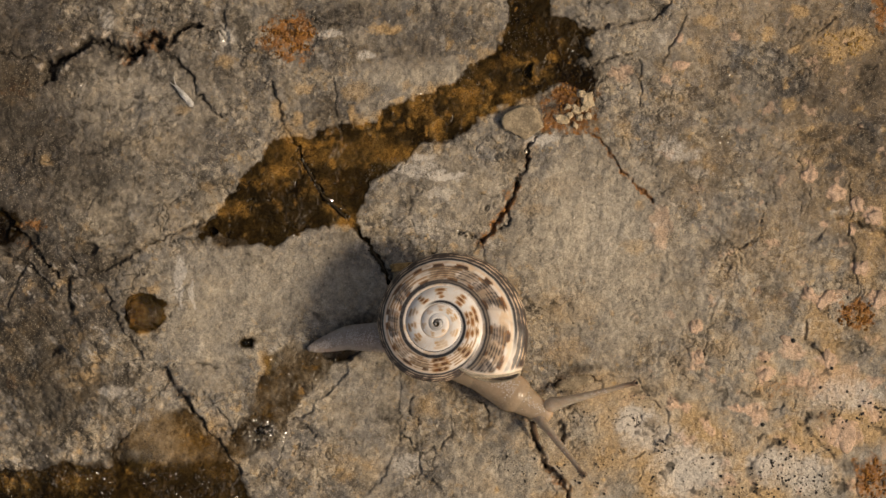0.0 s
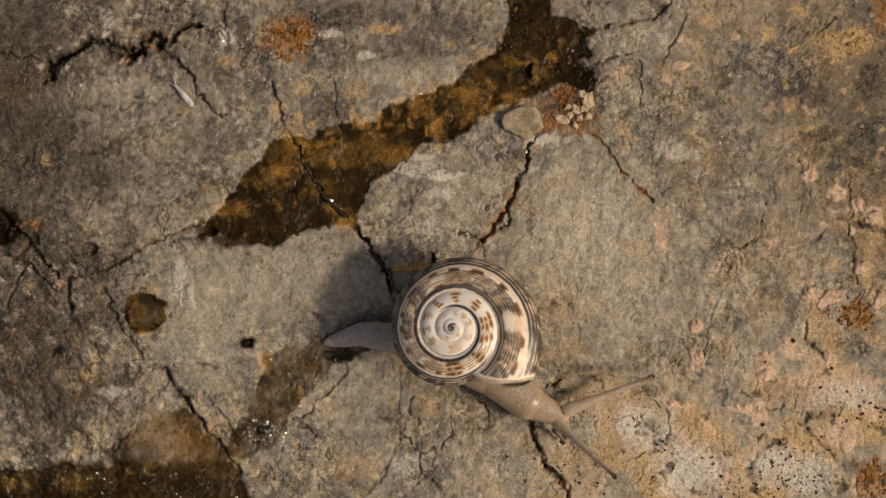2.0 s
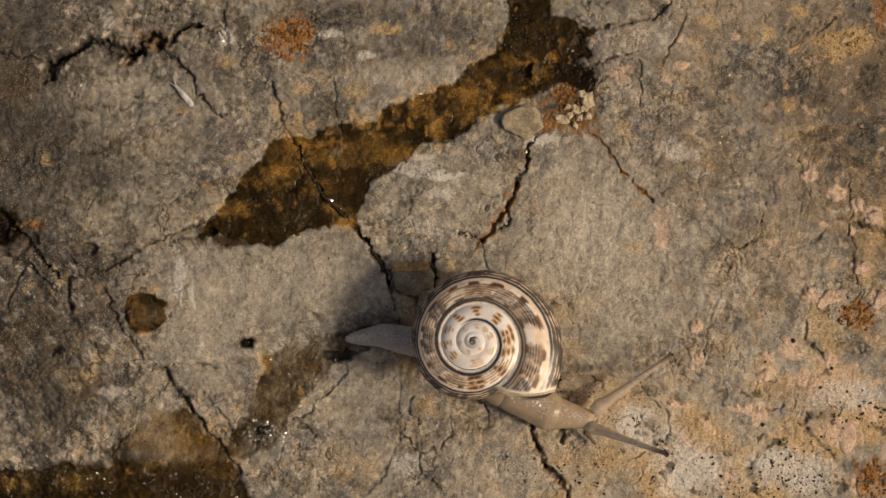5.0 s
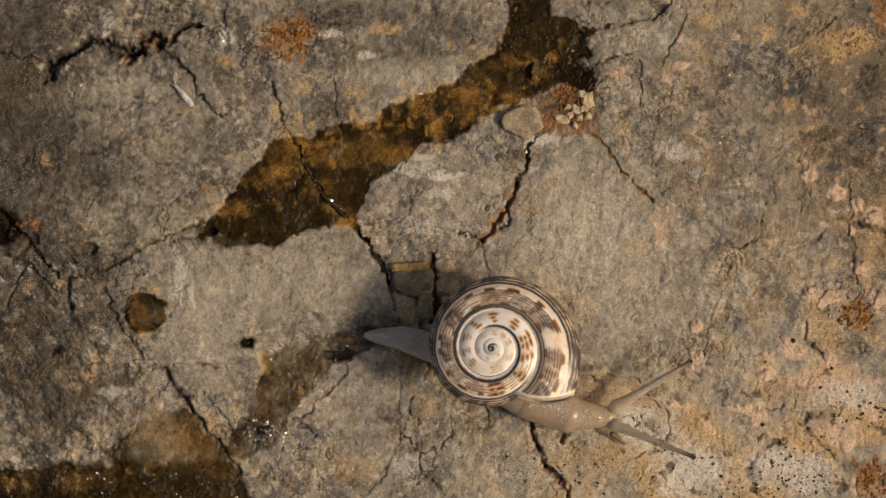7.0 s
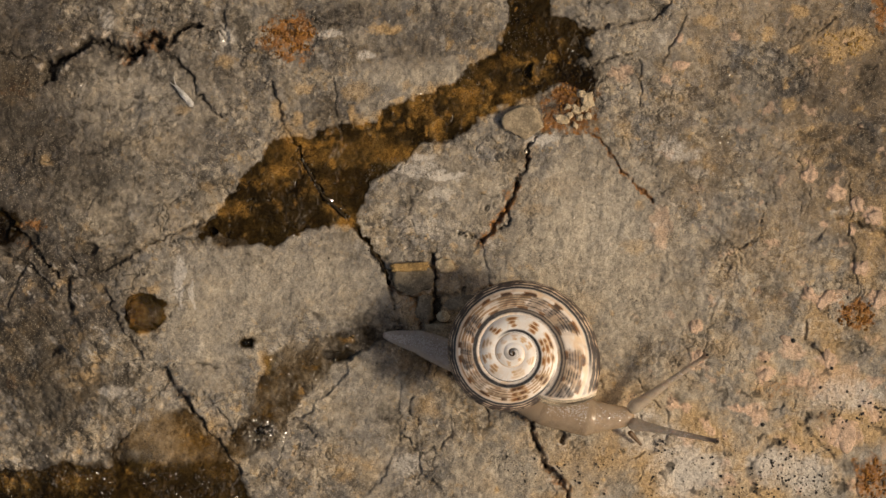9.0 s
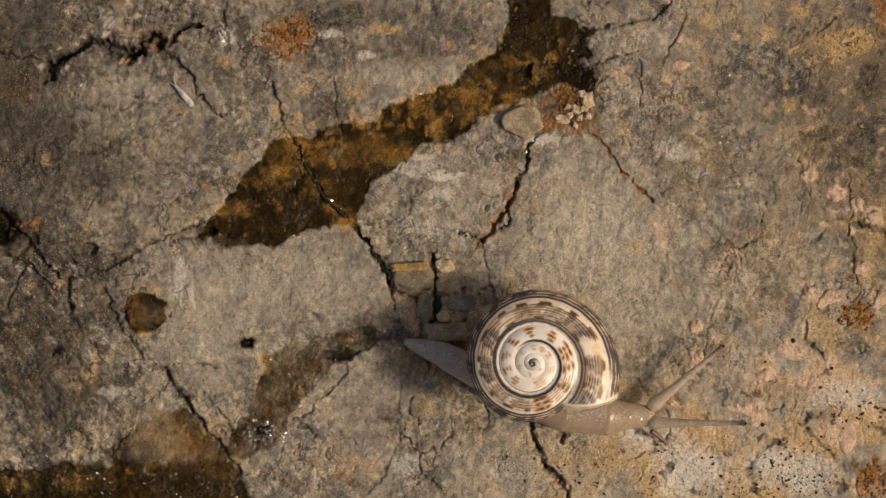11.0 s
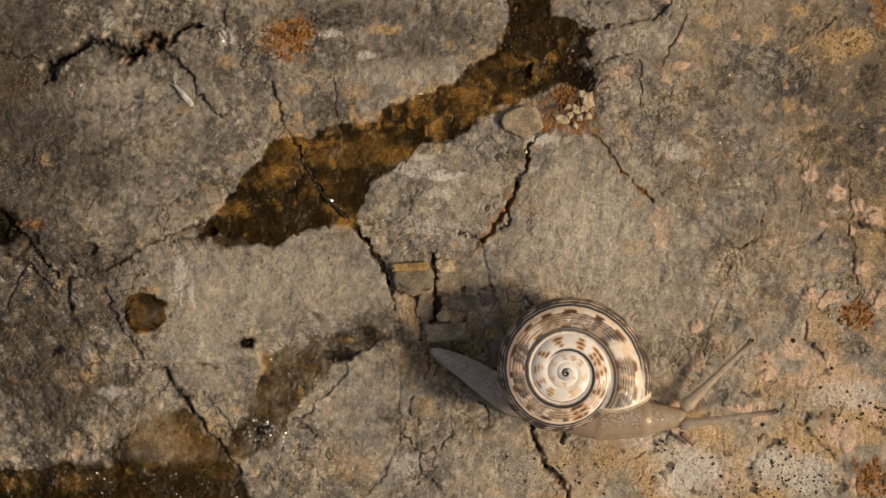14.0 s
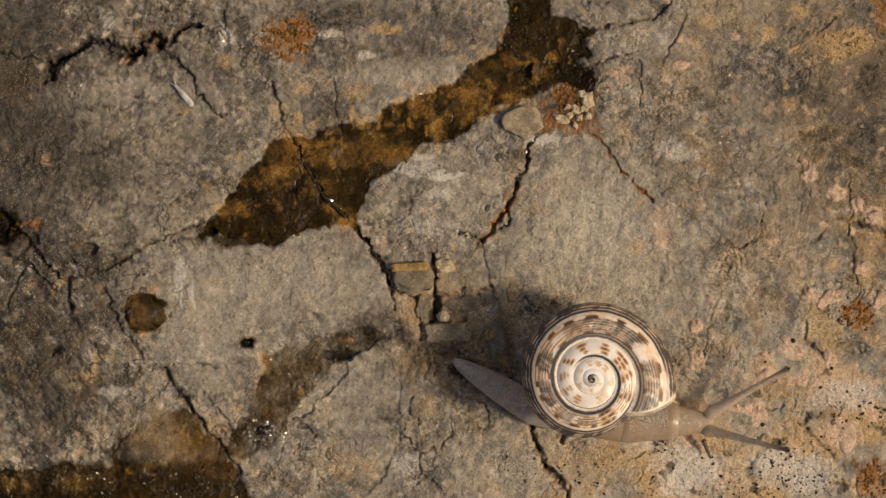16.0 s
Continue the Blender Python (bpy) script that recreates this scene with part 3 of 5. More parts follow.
# pale calcite; the spots at (206, 694) and (470, 765) paint wet sheen
for u, v, a, b, k in ((720, 300, 60, 16, 0.5),  (760, 400, 60, 18, 0.35), (1190, 265, 30, 20, 0.5), (960, 246, 28, 12, 0.8), (582, 62, 22, 8, 0.6), (650, 98, 16, 8, 0.6), (318, 500, 9, 44, 0.85), (342, 520, 5, 26, 0.7),
                      (1120, 745, 30, 26, 0.75), (1150, 770, 60, 30, 0.4), (1220, 830, 60, 40, 0.55), (1400, 830, 70, 34, 0.55),
                      (1500, 700, 60, 26, 0.3), (1200, 860, 40, 30, 0.5)) + ((720, 820, 24, 22, 0.5), (194, 40, 9, 24, 0.5), (178, 22, 8, 12, 0.4), (402, 66, 16, 20, 0.6), (790, 312, 34, 9, 0.7), (742, 280, 26, 8, 0.6), (1212, 276, 34, 12, 0.4), (1240, 304, 26, 12, 0.35), (206, 694, 30, 10, 0.55), (484, 640, 12, 30, 0.4),
                      (1080, 400, 70, 60, 0.18), (780, 345, 30, 14, 0.45), (250, 815, 22, 20, 0.6), (470, 765, 26, 16, 0.35)):
    patch(PALE, u, v, a, b, 0, k, 0.5, 19)
for u, v, a, b, k in ((1432, 310, 14, 11, 0.9), (1480, 345, 17, 13, 0.8), (1518, 362, 14, 16, 0.75), (1546, 384, 16, 14, 0.8),
                      (1525, 474, 16, 12, 0.85), (1512, 404, 8, 12, 0.7), (1460, 530, 24, 12, 0.7), (1432, 524, 12, 10, 0.7),
                      (1558, 530, 22, 12, 0.7), (1230, 578, 14, 12, 0.9), (1236, 630, 9, 10, 0.9), (1352, 662, 16, 16, 0.7),
                      (1350, 630, 14, 10, 0.6), (1466, 636, 20, 14, 0.6), (1400, 620, 26, 16, 0.5)):
    patch(PINK, u, v, a, b, 0, k, 0.4)
for u, v, a, b, k in ((1188, 712, 12, 10, 0.8), (1216, 720, 8, 10, 0.7), (1490, 770, 34, 24, 0.7), (1470, 680, 60, 30, 0.45),
                      (1180, 270, 14, 10, 0.5), (1210, 120, 14, 9, 0.6), (1100, 130, 22, 16, 0.45), (1180, 140, 12, 10, 0.5), (1170, 400, 20, 40, 0.4),
                      (1200, 66, 8, 10, 0.6), (1300, 62, 10, 8, 0.5), (1460, 400, 10, 8, 0.6), (1300, 720, 8, 6, 0.6), (1366, 432, 14, 8, 0.5)):
    patch(PINK, u, v, a, b, 0, k, 0.4)
for u, v, a, b, k in ((40, 250, 90, 60, 0.18), (160, 300, 60, 40, 0.2), (600, 30, 60, 24, 0.3), (430, 30, 20, 40, 0.3), (580, 210, 30, 26, 0.3),
                      (60, 640, 60, 50, 0.3), (80, 730, 50, 40, 0.35), (120, 744, 24, 14, 0.5), (220, 674, 20, 9, 0.5), (30, 130, 40, 40, 0.4),
                      (1540, 140, 20, 30, 0.5), (1510, 620, 30, 14, 0.3), (1500, 250, 50, 20, 0.35), (1430, 170, 40, 24, 0.3)):
    patch(DARK, u, v, a, b, 0, k, 0.7, 20, 0.6)
for u, v, a, b, k in ((1370, 490, 22, 16, 0.35), (1380, 520, 20, 14, 0.35), (690, 735, 26, 14, 0.4), (445, 462, 30, 14, 0.35),
                      (640, 480, 60, 50, 0.12), (560, 560, 8, 10, 0.5), (960, 545, 34, 20, 0.35), (1030, 650, 50, 10, 0.5), (850, 600, 40, 50, 0.15),
                      (1210, 650, 12, 30, 0.2), (1330, 835, 14, 22, 0.4), (1350, 775, 14, 10, 0.3), (1160, 750, 20, 14, 0.3), (1090, 790, 18, 12, 0.3)):
    patch(DARK, u, v, a, b, 0, k, 0.7, 20, 0.6)

# dark smears of algae
for u, v, a, b, turn, k in ((1452, 238, 46, 12, -5, 0.75), (1502, 276, 48, 13, 32, 0.75), (1540, 402, 40, 9, 12, 0.7), (1330, 560, 26, 9, 60, 0.4),
                            (30, 150, 26, 30, 0, 0.6), (100, 640, 14, 46, 40, 0.6), (40, 600, 16, 50, 35, 0.6), (150, 700, 12, 40, 50, 0.55)):
    patch(DARK, u, v, a, b, turn, 0.8 * k, 0.7, 20, 0.7)
    patch(OCHRE, u, v, a * 1.2, b * 1.3, turn, 0.35, 0.8, 20, 0.7)

# scattered weathering over the whole face, and broad lighter and darker areas set by position
MOTTLE = fbm(U, V, 70, 5, 23, 0.65)
SMOOTH_SLAB = np.zeros_like(U)
for u, v, a, b in ((500, 500, 200, 75), (1060, 400, 110, 120), (260, 190, 150, 90), (760, 120, 110, 30), (380, 660, 60, 50), (1200, 520, 70, 90), (640, 700, 80, 80)):
    patch(SMOOTH_SLAB, u, v, a, b, 0, 1.0, 0.5, 29)
ROUGH = 1 - 0.65 * SMOOTH_SLAB
veins = 1 - smooth(np.abs(fbm(RU, RV, 120, 4, 30, 0.55)), 0.0, 0.032)
veins = np.maximum(veins, 1 - smooth(np.abs(fbm(RU, RV, 60, 4, 33, 0.55)), 0.0, 0.045)) * smooth(fbm(U, V, 110, 3, 34), -0.15, 0.35) * ROUGH
relief -= 2.2 * veins
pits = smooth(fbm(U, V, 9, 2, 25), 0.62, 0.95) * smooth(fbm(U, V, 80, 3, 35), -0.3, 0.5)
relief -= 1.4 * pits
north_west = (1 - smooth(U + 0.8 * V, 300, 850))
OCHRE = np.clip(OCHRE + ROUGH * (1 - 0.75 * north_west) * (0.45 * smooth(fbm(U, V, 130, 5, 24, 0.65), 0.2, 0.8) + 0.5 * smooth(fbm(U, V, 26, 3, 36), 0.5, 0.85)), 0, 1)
# mottling and dark veins; the pits' shade is put into the colour
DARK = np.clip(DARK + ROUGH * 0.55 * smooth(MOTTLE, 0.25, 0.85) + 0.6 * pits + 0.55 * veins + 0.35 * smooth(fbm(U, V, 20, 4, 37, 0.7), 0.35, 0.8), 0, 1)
# darker towards the left side
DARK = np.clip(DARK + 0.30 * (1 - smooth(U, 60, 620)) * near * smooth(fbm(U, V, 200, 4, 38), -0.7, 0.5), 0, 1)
PALE = np.clip(PALE + 0.40 * smooth(-MOTTLE, 0.25, 0.85) + 0.4 * smooth(fbm(U, V, 12, 3, 39), 0.55, 0.9), 0, 1)
OCHRE = OCHRE * (1 - 0.5 * SMOOTH_SLAB)
PALE = np.clip(PALE + 0.20 * smooth(U + 1.2 * V, 1700, 2300) * near * smooth(fbm(U, V, 120, 4, 40), -0.5, 0.4), 0, 1)
OCHRE = np.clip(OCHRE + 0.66 * smooth(U + 1.4 * V, 1850, 2400) * near * smooth(fbm(U, V, 90, 4, 41), -0.3, 0.5), 0, 1)
streaks = fbm(0.4 * (U + V), 1.6 * (U - V), 60, 4, 67, 0.65)
south_west = (1 - smooth(U, 110, 300)) * smooth(V, 400, 500) * near
brow = fbm(0.5 * (U + V), 1.3 * (U - V), 34, 5, 72, 0.62)
relief += south_west * (5 * fbm(U, V, 34, 5, 71, 0.6) + 3 * brow) + 2.0 * north_west * near * (0.5 - np.abs(fbm(RU, RV, 60, 5, 73, 0.6))) * 2
DARK = np.clip(DARK + south_west * (0.45 * smooth(streaks, 0.1, 0.55) + 0.75 * smooth(brow, 0.22, 0.5)), 0, 1)
PALE = np.clip(PALE + 0.6 * south_west * smooth(-brow, 0.25, 0.6) + 0.3 * north_west * near * smooth(fbm(RU, RV, 60, 5, 74, 0.65), 0.3, 0.7), 0, 1)
DARK = np.clip(DARK + 0.40 * north_west * near * (1 - smooth(np.abs(fbm(RU, RV, 90, 5, 75, 0.62)), 0.0, 0.16)), 0, 1)
OCHRE = np.clip(OCHRE + 0.36 * south_west * smooth(fbm(U, V, 30, 4, 68, 0.65), 0.15, 0.6), 0, 1)
PALE = np.clip(PALE + 0.5 * south_west * smooth(-streaks, 0.2, 0.6), 0, 1)
OCHRE = np.clip(OCHRE + 0.22 * smooth(U, 1040, 1300) * (1 - smooth(V, 450, 600)) * near * smooth(fbm(U, V, 150, 4, 76), -0.4, 0.3), 0, 1)
south_east = smooth(U, 980, 1250) * smooth(V, 560, 720) * near
DARK = np.clip(DARK + 0.6 * south_east * smooth(fbm(RU, RV, 44, 4, 69, 0.65), 0.28, 0.6), 0, 1)
PINK = np.clip(PINK + 0.6 * south_east * smooth(fbm(U, V, 60, 3, 70, 0.6), 0.25, 0.55), 0, 1)
RUST = RUST * (0.35 + 0.65 * smooth(fbm(U, V, 18, 4, 65, 0.7), -0.35, 0.25))
# broad lighter areas, set by region
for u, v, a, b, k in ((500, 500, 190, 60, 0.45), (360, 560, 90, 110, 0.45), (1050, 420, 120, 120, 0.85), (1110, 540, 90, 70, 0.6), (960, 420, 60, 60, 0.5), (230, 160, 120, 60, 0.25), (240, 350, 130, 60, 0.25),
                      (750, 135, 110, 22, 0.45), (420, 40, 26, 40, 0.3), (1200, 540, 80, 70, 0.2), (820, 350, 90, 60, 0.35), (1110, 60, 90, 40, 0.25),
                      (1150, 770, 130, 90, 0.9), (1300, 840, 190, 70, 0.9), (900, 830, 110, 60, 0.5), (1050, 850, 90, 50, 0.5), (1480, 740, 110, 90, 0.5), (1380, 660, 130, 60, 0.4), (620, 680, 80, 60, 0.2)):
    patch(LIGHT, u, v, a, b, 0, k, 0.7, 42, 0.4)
# broad darker areas, set by region; those near u 1550 paint a lens vignette
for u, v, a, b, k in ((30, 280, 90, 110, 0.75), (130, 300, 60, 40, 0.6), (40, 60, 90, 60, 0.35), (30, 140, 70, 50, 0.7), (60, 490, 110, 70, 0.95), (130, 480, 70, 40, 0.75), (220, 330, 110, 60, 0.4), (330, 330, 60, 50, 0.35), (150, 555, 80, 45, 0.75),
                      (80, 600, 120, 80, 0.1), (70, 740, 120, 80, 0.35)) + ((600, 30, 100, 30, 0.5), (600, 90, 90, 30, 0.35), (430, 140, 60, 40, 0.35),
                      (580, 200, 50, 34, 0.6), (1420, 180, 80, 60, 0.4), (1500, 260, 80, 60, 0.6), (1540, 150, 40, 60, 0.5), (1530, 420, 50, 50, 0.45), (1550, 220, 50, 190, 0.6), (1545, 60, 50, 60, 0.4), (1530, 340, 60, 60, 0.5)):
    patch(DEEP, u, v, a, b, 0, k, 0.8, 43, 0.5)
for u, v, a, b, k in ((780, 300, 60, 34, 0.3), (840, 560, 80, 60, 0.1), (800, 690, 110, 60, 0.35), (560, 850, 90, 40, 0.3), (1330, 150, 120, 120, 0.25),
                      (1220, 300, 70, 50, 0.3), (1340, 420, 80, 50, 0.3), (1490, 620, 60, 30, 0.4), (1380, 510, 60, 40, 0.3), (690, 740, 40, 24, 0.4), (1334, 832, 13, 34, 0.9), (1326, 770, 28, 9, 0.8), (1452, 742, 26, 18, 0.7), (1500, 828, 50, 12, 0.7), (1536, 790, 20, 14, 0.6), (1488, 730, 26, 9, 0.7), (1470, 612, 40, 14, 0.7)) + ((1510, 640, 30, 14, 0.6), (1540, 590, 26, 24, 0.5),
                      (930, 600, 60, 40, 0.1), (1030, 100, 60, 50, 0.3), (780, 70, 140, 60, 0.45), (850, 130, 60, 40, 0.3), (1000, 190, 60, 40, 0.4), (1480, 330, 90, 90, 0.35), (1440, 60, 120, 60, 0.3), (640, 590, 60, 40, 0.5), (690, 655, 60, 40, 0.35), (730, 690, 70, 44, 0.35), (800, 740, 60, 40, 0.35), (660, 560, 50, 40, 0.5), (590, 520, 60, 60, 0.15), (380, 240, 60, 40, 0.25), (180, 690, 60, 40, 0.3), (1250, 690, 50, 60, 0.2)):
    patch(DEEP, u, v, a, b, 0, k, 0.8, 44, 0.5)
# lens vignette put into the rock's colour at the right; left side darker
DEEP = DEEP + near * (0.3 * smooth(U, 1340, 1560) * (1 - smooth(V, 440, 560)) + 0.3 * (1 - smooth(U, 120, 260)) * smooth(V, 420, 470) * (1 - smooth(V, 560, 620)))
# darker towards the top and the left edge, with random mottling
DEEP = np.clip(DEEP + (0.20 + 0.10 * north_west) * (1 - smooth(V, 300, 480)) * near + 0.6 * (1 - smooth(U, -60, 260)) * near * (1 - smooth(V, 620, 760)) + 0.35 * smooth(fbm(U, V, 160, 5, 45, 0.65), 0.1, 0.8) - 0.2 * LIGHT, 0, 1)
COARSE = np.clip(0.48 + 0.9 * smooth(fbm(U, V, 110, 4, 46), -0.4, 0.6) * ROUGH, 0, 1) * (1 - 0.45 * south_east) * (1 - 0.3 * SMOOTH_SLAB)
fade = 0.3 + 0.7 * near
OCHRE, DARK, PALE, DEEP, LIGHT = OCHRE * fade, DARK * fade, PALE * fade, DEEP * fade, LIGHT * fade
east = smooth(U + 0.4 * V, 1150, 1500) * near
PINK = np.clip(PINK + 0.45 * east * smooth(fbm(U, V, 34, 3, 26), 0.25, 0.75), 0, 1)
relief += 1.6 * PINK * near + 1.5 * RUST * fbm(U, V, 7, 2, 27)

BASE = float(np.median(relief[40:-40, 40:-40]))
relief -= BASE
XYZ = np.stack([(U - 784) * G, (441 - V) * G, relief * G], -1).reshape(-1, 3)
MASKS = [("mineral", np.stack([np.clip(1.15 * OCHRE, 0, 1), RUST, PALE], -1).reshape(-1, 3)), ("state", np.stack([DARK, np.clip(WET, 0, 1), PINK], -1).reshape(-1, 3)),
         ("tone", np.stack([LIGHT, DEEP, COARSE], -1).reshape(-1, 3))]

# the slabs into which the great fissures part the face
SLABS = []
SLABS.append(("pale grey-brown slab above a ragged crevice", [(-90, 92), (28, 99), (60, 104), (84, 120), (122, 98), (156, 74), (196, 90), (226, 98), (256, 68), (285, 75),
              (302, 68), (336, 43), (356, 46), (398, 30), (385, -90), (-90, -90)]))
SLABS.append(("broad grey slab with a dark seep along its rim", [(-90, 92), (28, 99), (60, 104), (84, 120), (122, 98), (156, 74), (196, 90), (226, 98), (256, 68), (285, 75),
              (302, 68), (336, 43), (356, 46), (404, 66), (478, 150), (494, 196), (512, 238), (535, 270), (549, 308),
              (480, 436), (400, 420), (376, 386), (330, 402), (290, 420), (246, 440), (216, 462), (180, 478), (122, 492),
              (92, 474), (56, 438), (20, 392), (-90, 290)]))
SLABS.append(("smooth pale slab between two fissures", [(122, 492), (216, 462), (290, 420), (376, 386), (400, 420), (480, 436), (549, 308), (572, 348), (612, 384), (656, 442),
              (690, 500), (706, 514), (738, 526), (748, 556), (742, 600), (668, 612), (604, 672), (548, 730), (515, 735), (426, 838),
              (400, 800), (340, 724), (292, 660), (250, 624), (216, 588), (182, 512)]))
SLABS.append(("small blocky slab beside the wet seep", [(572, 348), (612, 384), (656, 442), (690, 500), (704, 503), (772, 490), (850, 430), (872, 412), (896, 362), (914, 330),
              (932, 306), (934, 262), (952, 244), (905, 182), (800, 245), (708, 288), (650, 352)]))
SLABS.append(("smooth beige slab with ochre clouds", [(952, 244), (934, 262), (932, 306), (896, 362), (872, 412), (850, 430), (868, 506), (886, 556), (908, 660), (956, 690),
              (1040, 664), (1238, 704), (1252, 596), (1274, 508), (1302, 440), (1156, 356), (1134, 336), (1100, 302), (1046, 236)]))
SLABS.append(("crumbled dark slab round a hollow", [(742, 600), (908, 660), (936, 748), (968, 820), (1000, 870), (1008, 1000), (650, 1000), (650, 872), (684, 842), (708, 776),
              (708, 720), (706, 668), (668, 612)]))
SLABS.append(("grey slab along the slime band", [(668, 612), (706, 668), (708, 720), (708, 776), (684, 842), (650, 872), (650, 1000), (500, 1000), (426, 838), (515, 735),
              (548, 730), (604, 672)]))
SLABS.append(("dark stained slab under a water film", [(182, 512), (216, 588), (292, 660), (340, 724), (426, 838), (500, 1000), (-90, 1000), (-90, 380), (30, 462), (100, 512)]))


def within(points, x, y):
    odd = np.zeros(x.shape, bool)
    for (ax, ay), (bx, by) in zip(points, points[1:] + points[:1]):
        if ay != by:
            odd ^= ((ay > y) != (by > y)) & (x < (bx - ax) * (y - ay) / (by - ay) + ax)
    return odd


def rock_piece(name, quads):
    used, faces = np.unique(quads, return_inverse=True)
    faces = faces.reshape(-1, 4)
    me = bpy.data.meshes.new(name)
    me.vertices.add(len(used))
    me.vertices.foreach_set("co", XYZ[used].astype(np.float32).ravel())
    me.loops.add(faces.size)
    me.loops.foreach_set("vertex_index", faces.astype(np.int32).ravel())
    me.polygons.add(len(faces))
    me.polygons.foreach_set("loop_start", np.arange(0, faces.size, 4, dtype=np.int32))
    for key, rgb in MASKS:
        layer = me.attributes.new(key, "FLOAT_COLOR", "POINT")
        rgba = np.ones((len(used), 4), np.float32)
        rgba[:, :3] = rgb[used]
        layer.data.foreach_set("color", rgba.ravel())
    me.update(calc_edges=True)
    me.shade_smooth()
    me.materials.append(ROCK)
    return new(name, me)


index = np.arange(U.size).reshape(U.shape)
QUADS = np.stack([index[1:, :-1], index[1:, 1:], index[:-1, 1:], index[:-1, :-1]], -1)
mid_u, mid_v = RU[:-1, :-1], RV[:-1, :-1]
piece_of = np.zeros(mid_u.shape, int)
close_by = (np.abs(U[:-1, :-1] - 785) < 829) & (np.abs(V[:-1, :-1] - 442) < 486)
for k, (_, corners) in enumerate(SLABS):
    piece_of[within(corners, mid_u, mid_v) & close_by & (piece_of == 0)] = k + 1
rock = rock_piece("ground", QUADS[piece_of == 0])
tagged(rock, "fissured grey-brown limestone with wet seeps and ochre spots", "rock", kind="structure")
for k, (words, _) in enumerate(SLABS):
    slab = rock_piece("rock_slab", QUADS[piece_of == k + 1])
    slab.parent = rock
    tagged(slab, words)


def height(u, v):
    """The rock's height at a place on the map, in map units."""
    return float(relief[min(len(vs) - 1, np.searchsorted(vs, v)), min(len(us) - 1, np.searchsorted(us, u))])


def wetness(u, v):
    return float(WET[min(len(vs) - 1, np.searchsorted(vs, v)), min(len(us) - 1, np.searchsorted(us, u))])

# ---- the snail ----
snail = new("snail")
tagged(snail, "land snail with banded cream and brown shell crawling over rock", "snail")
APEX_Z = 172.0              # height of the shell's tip above the rock, map units


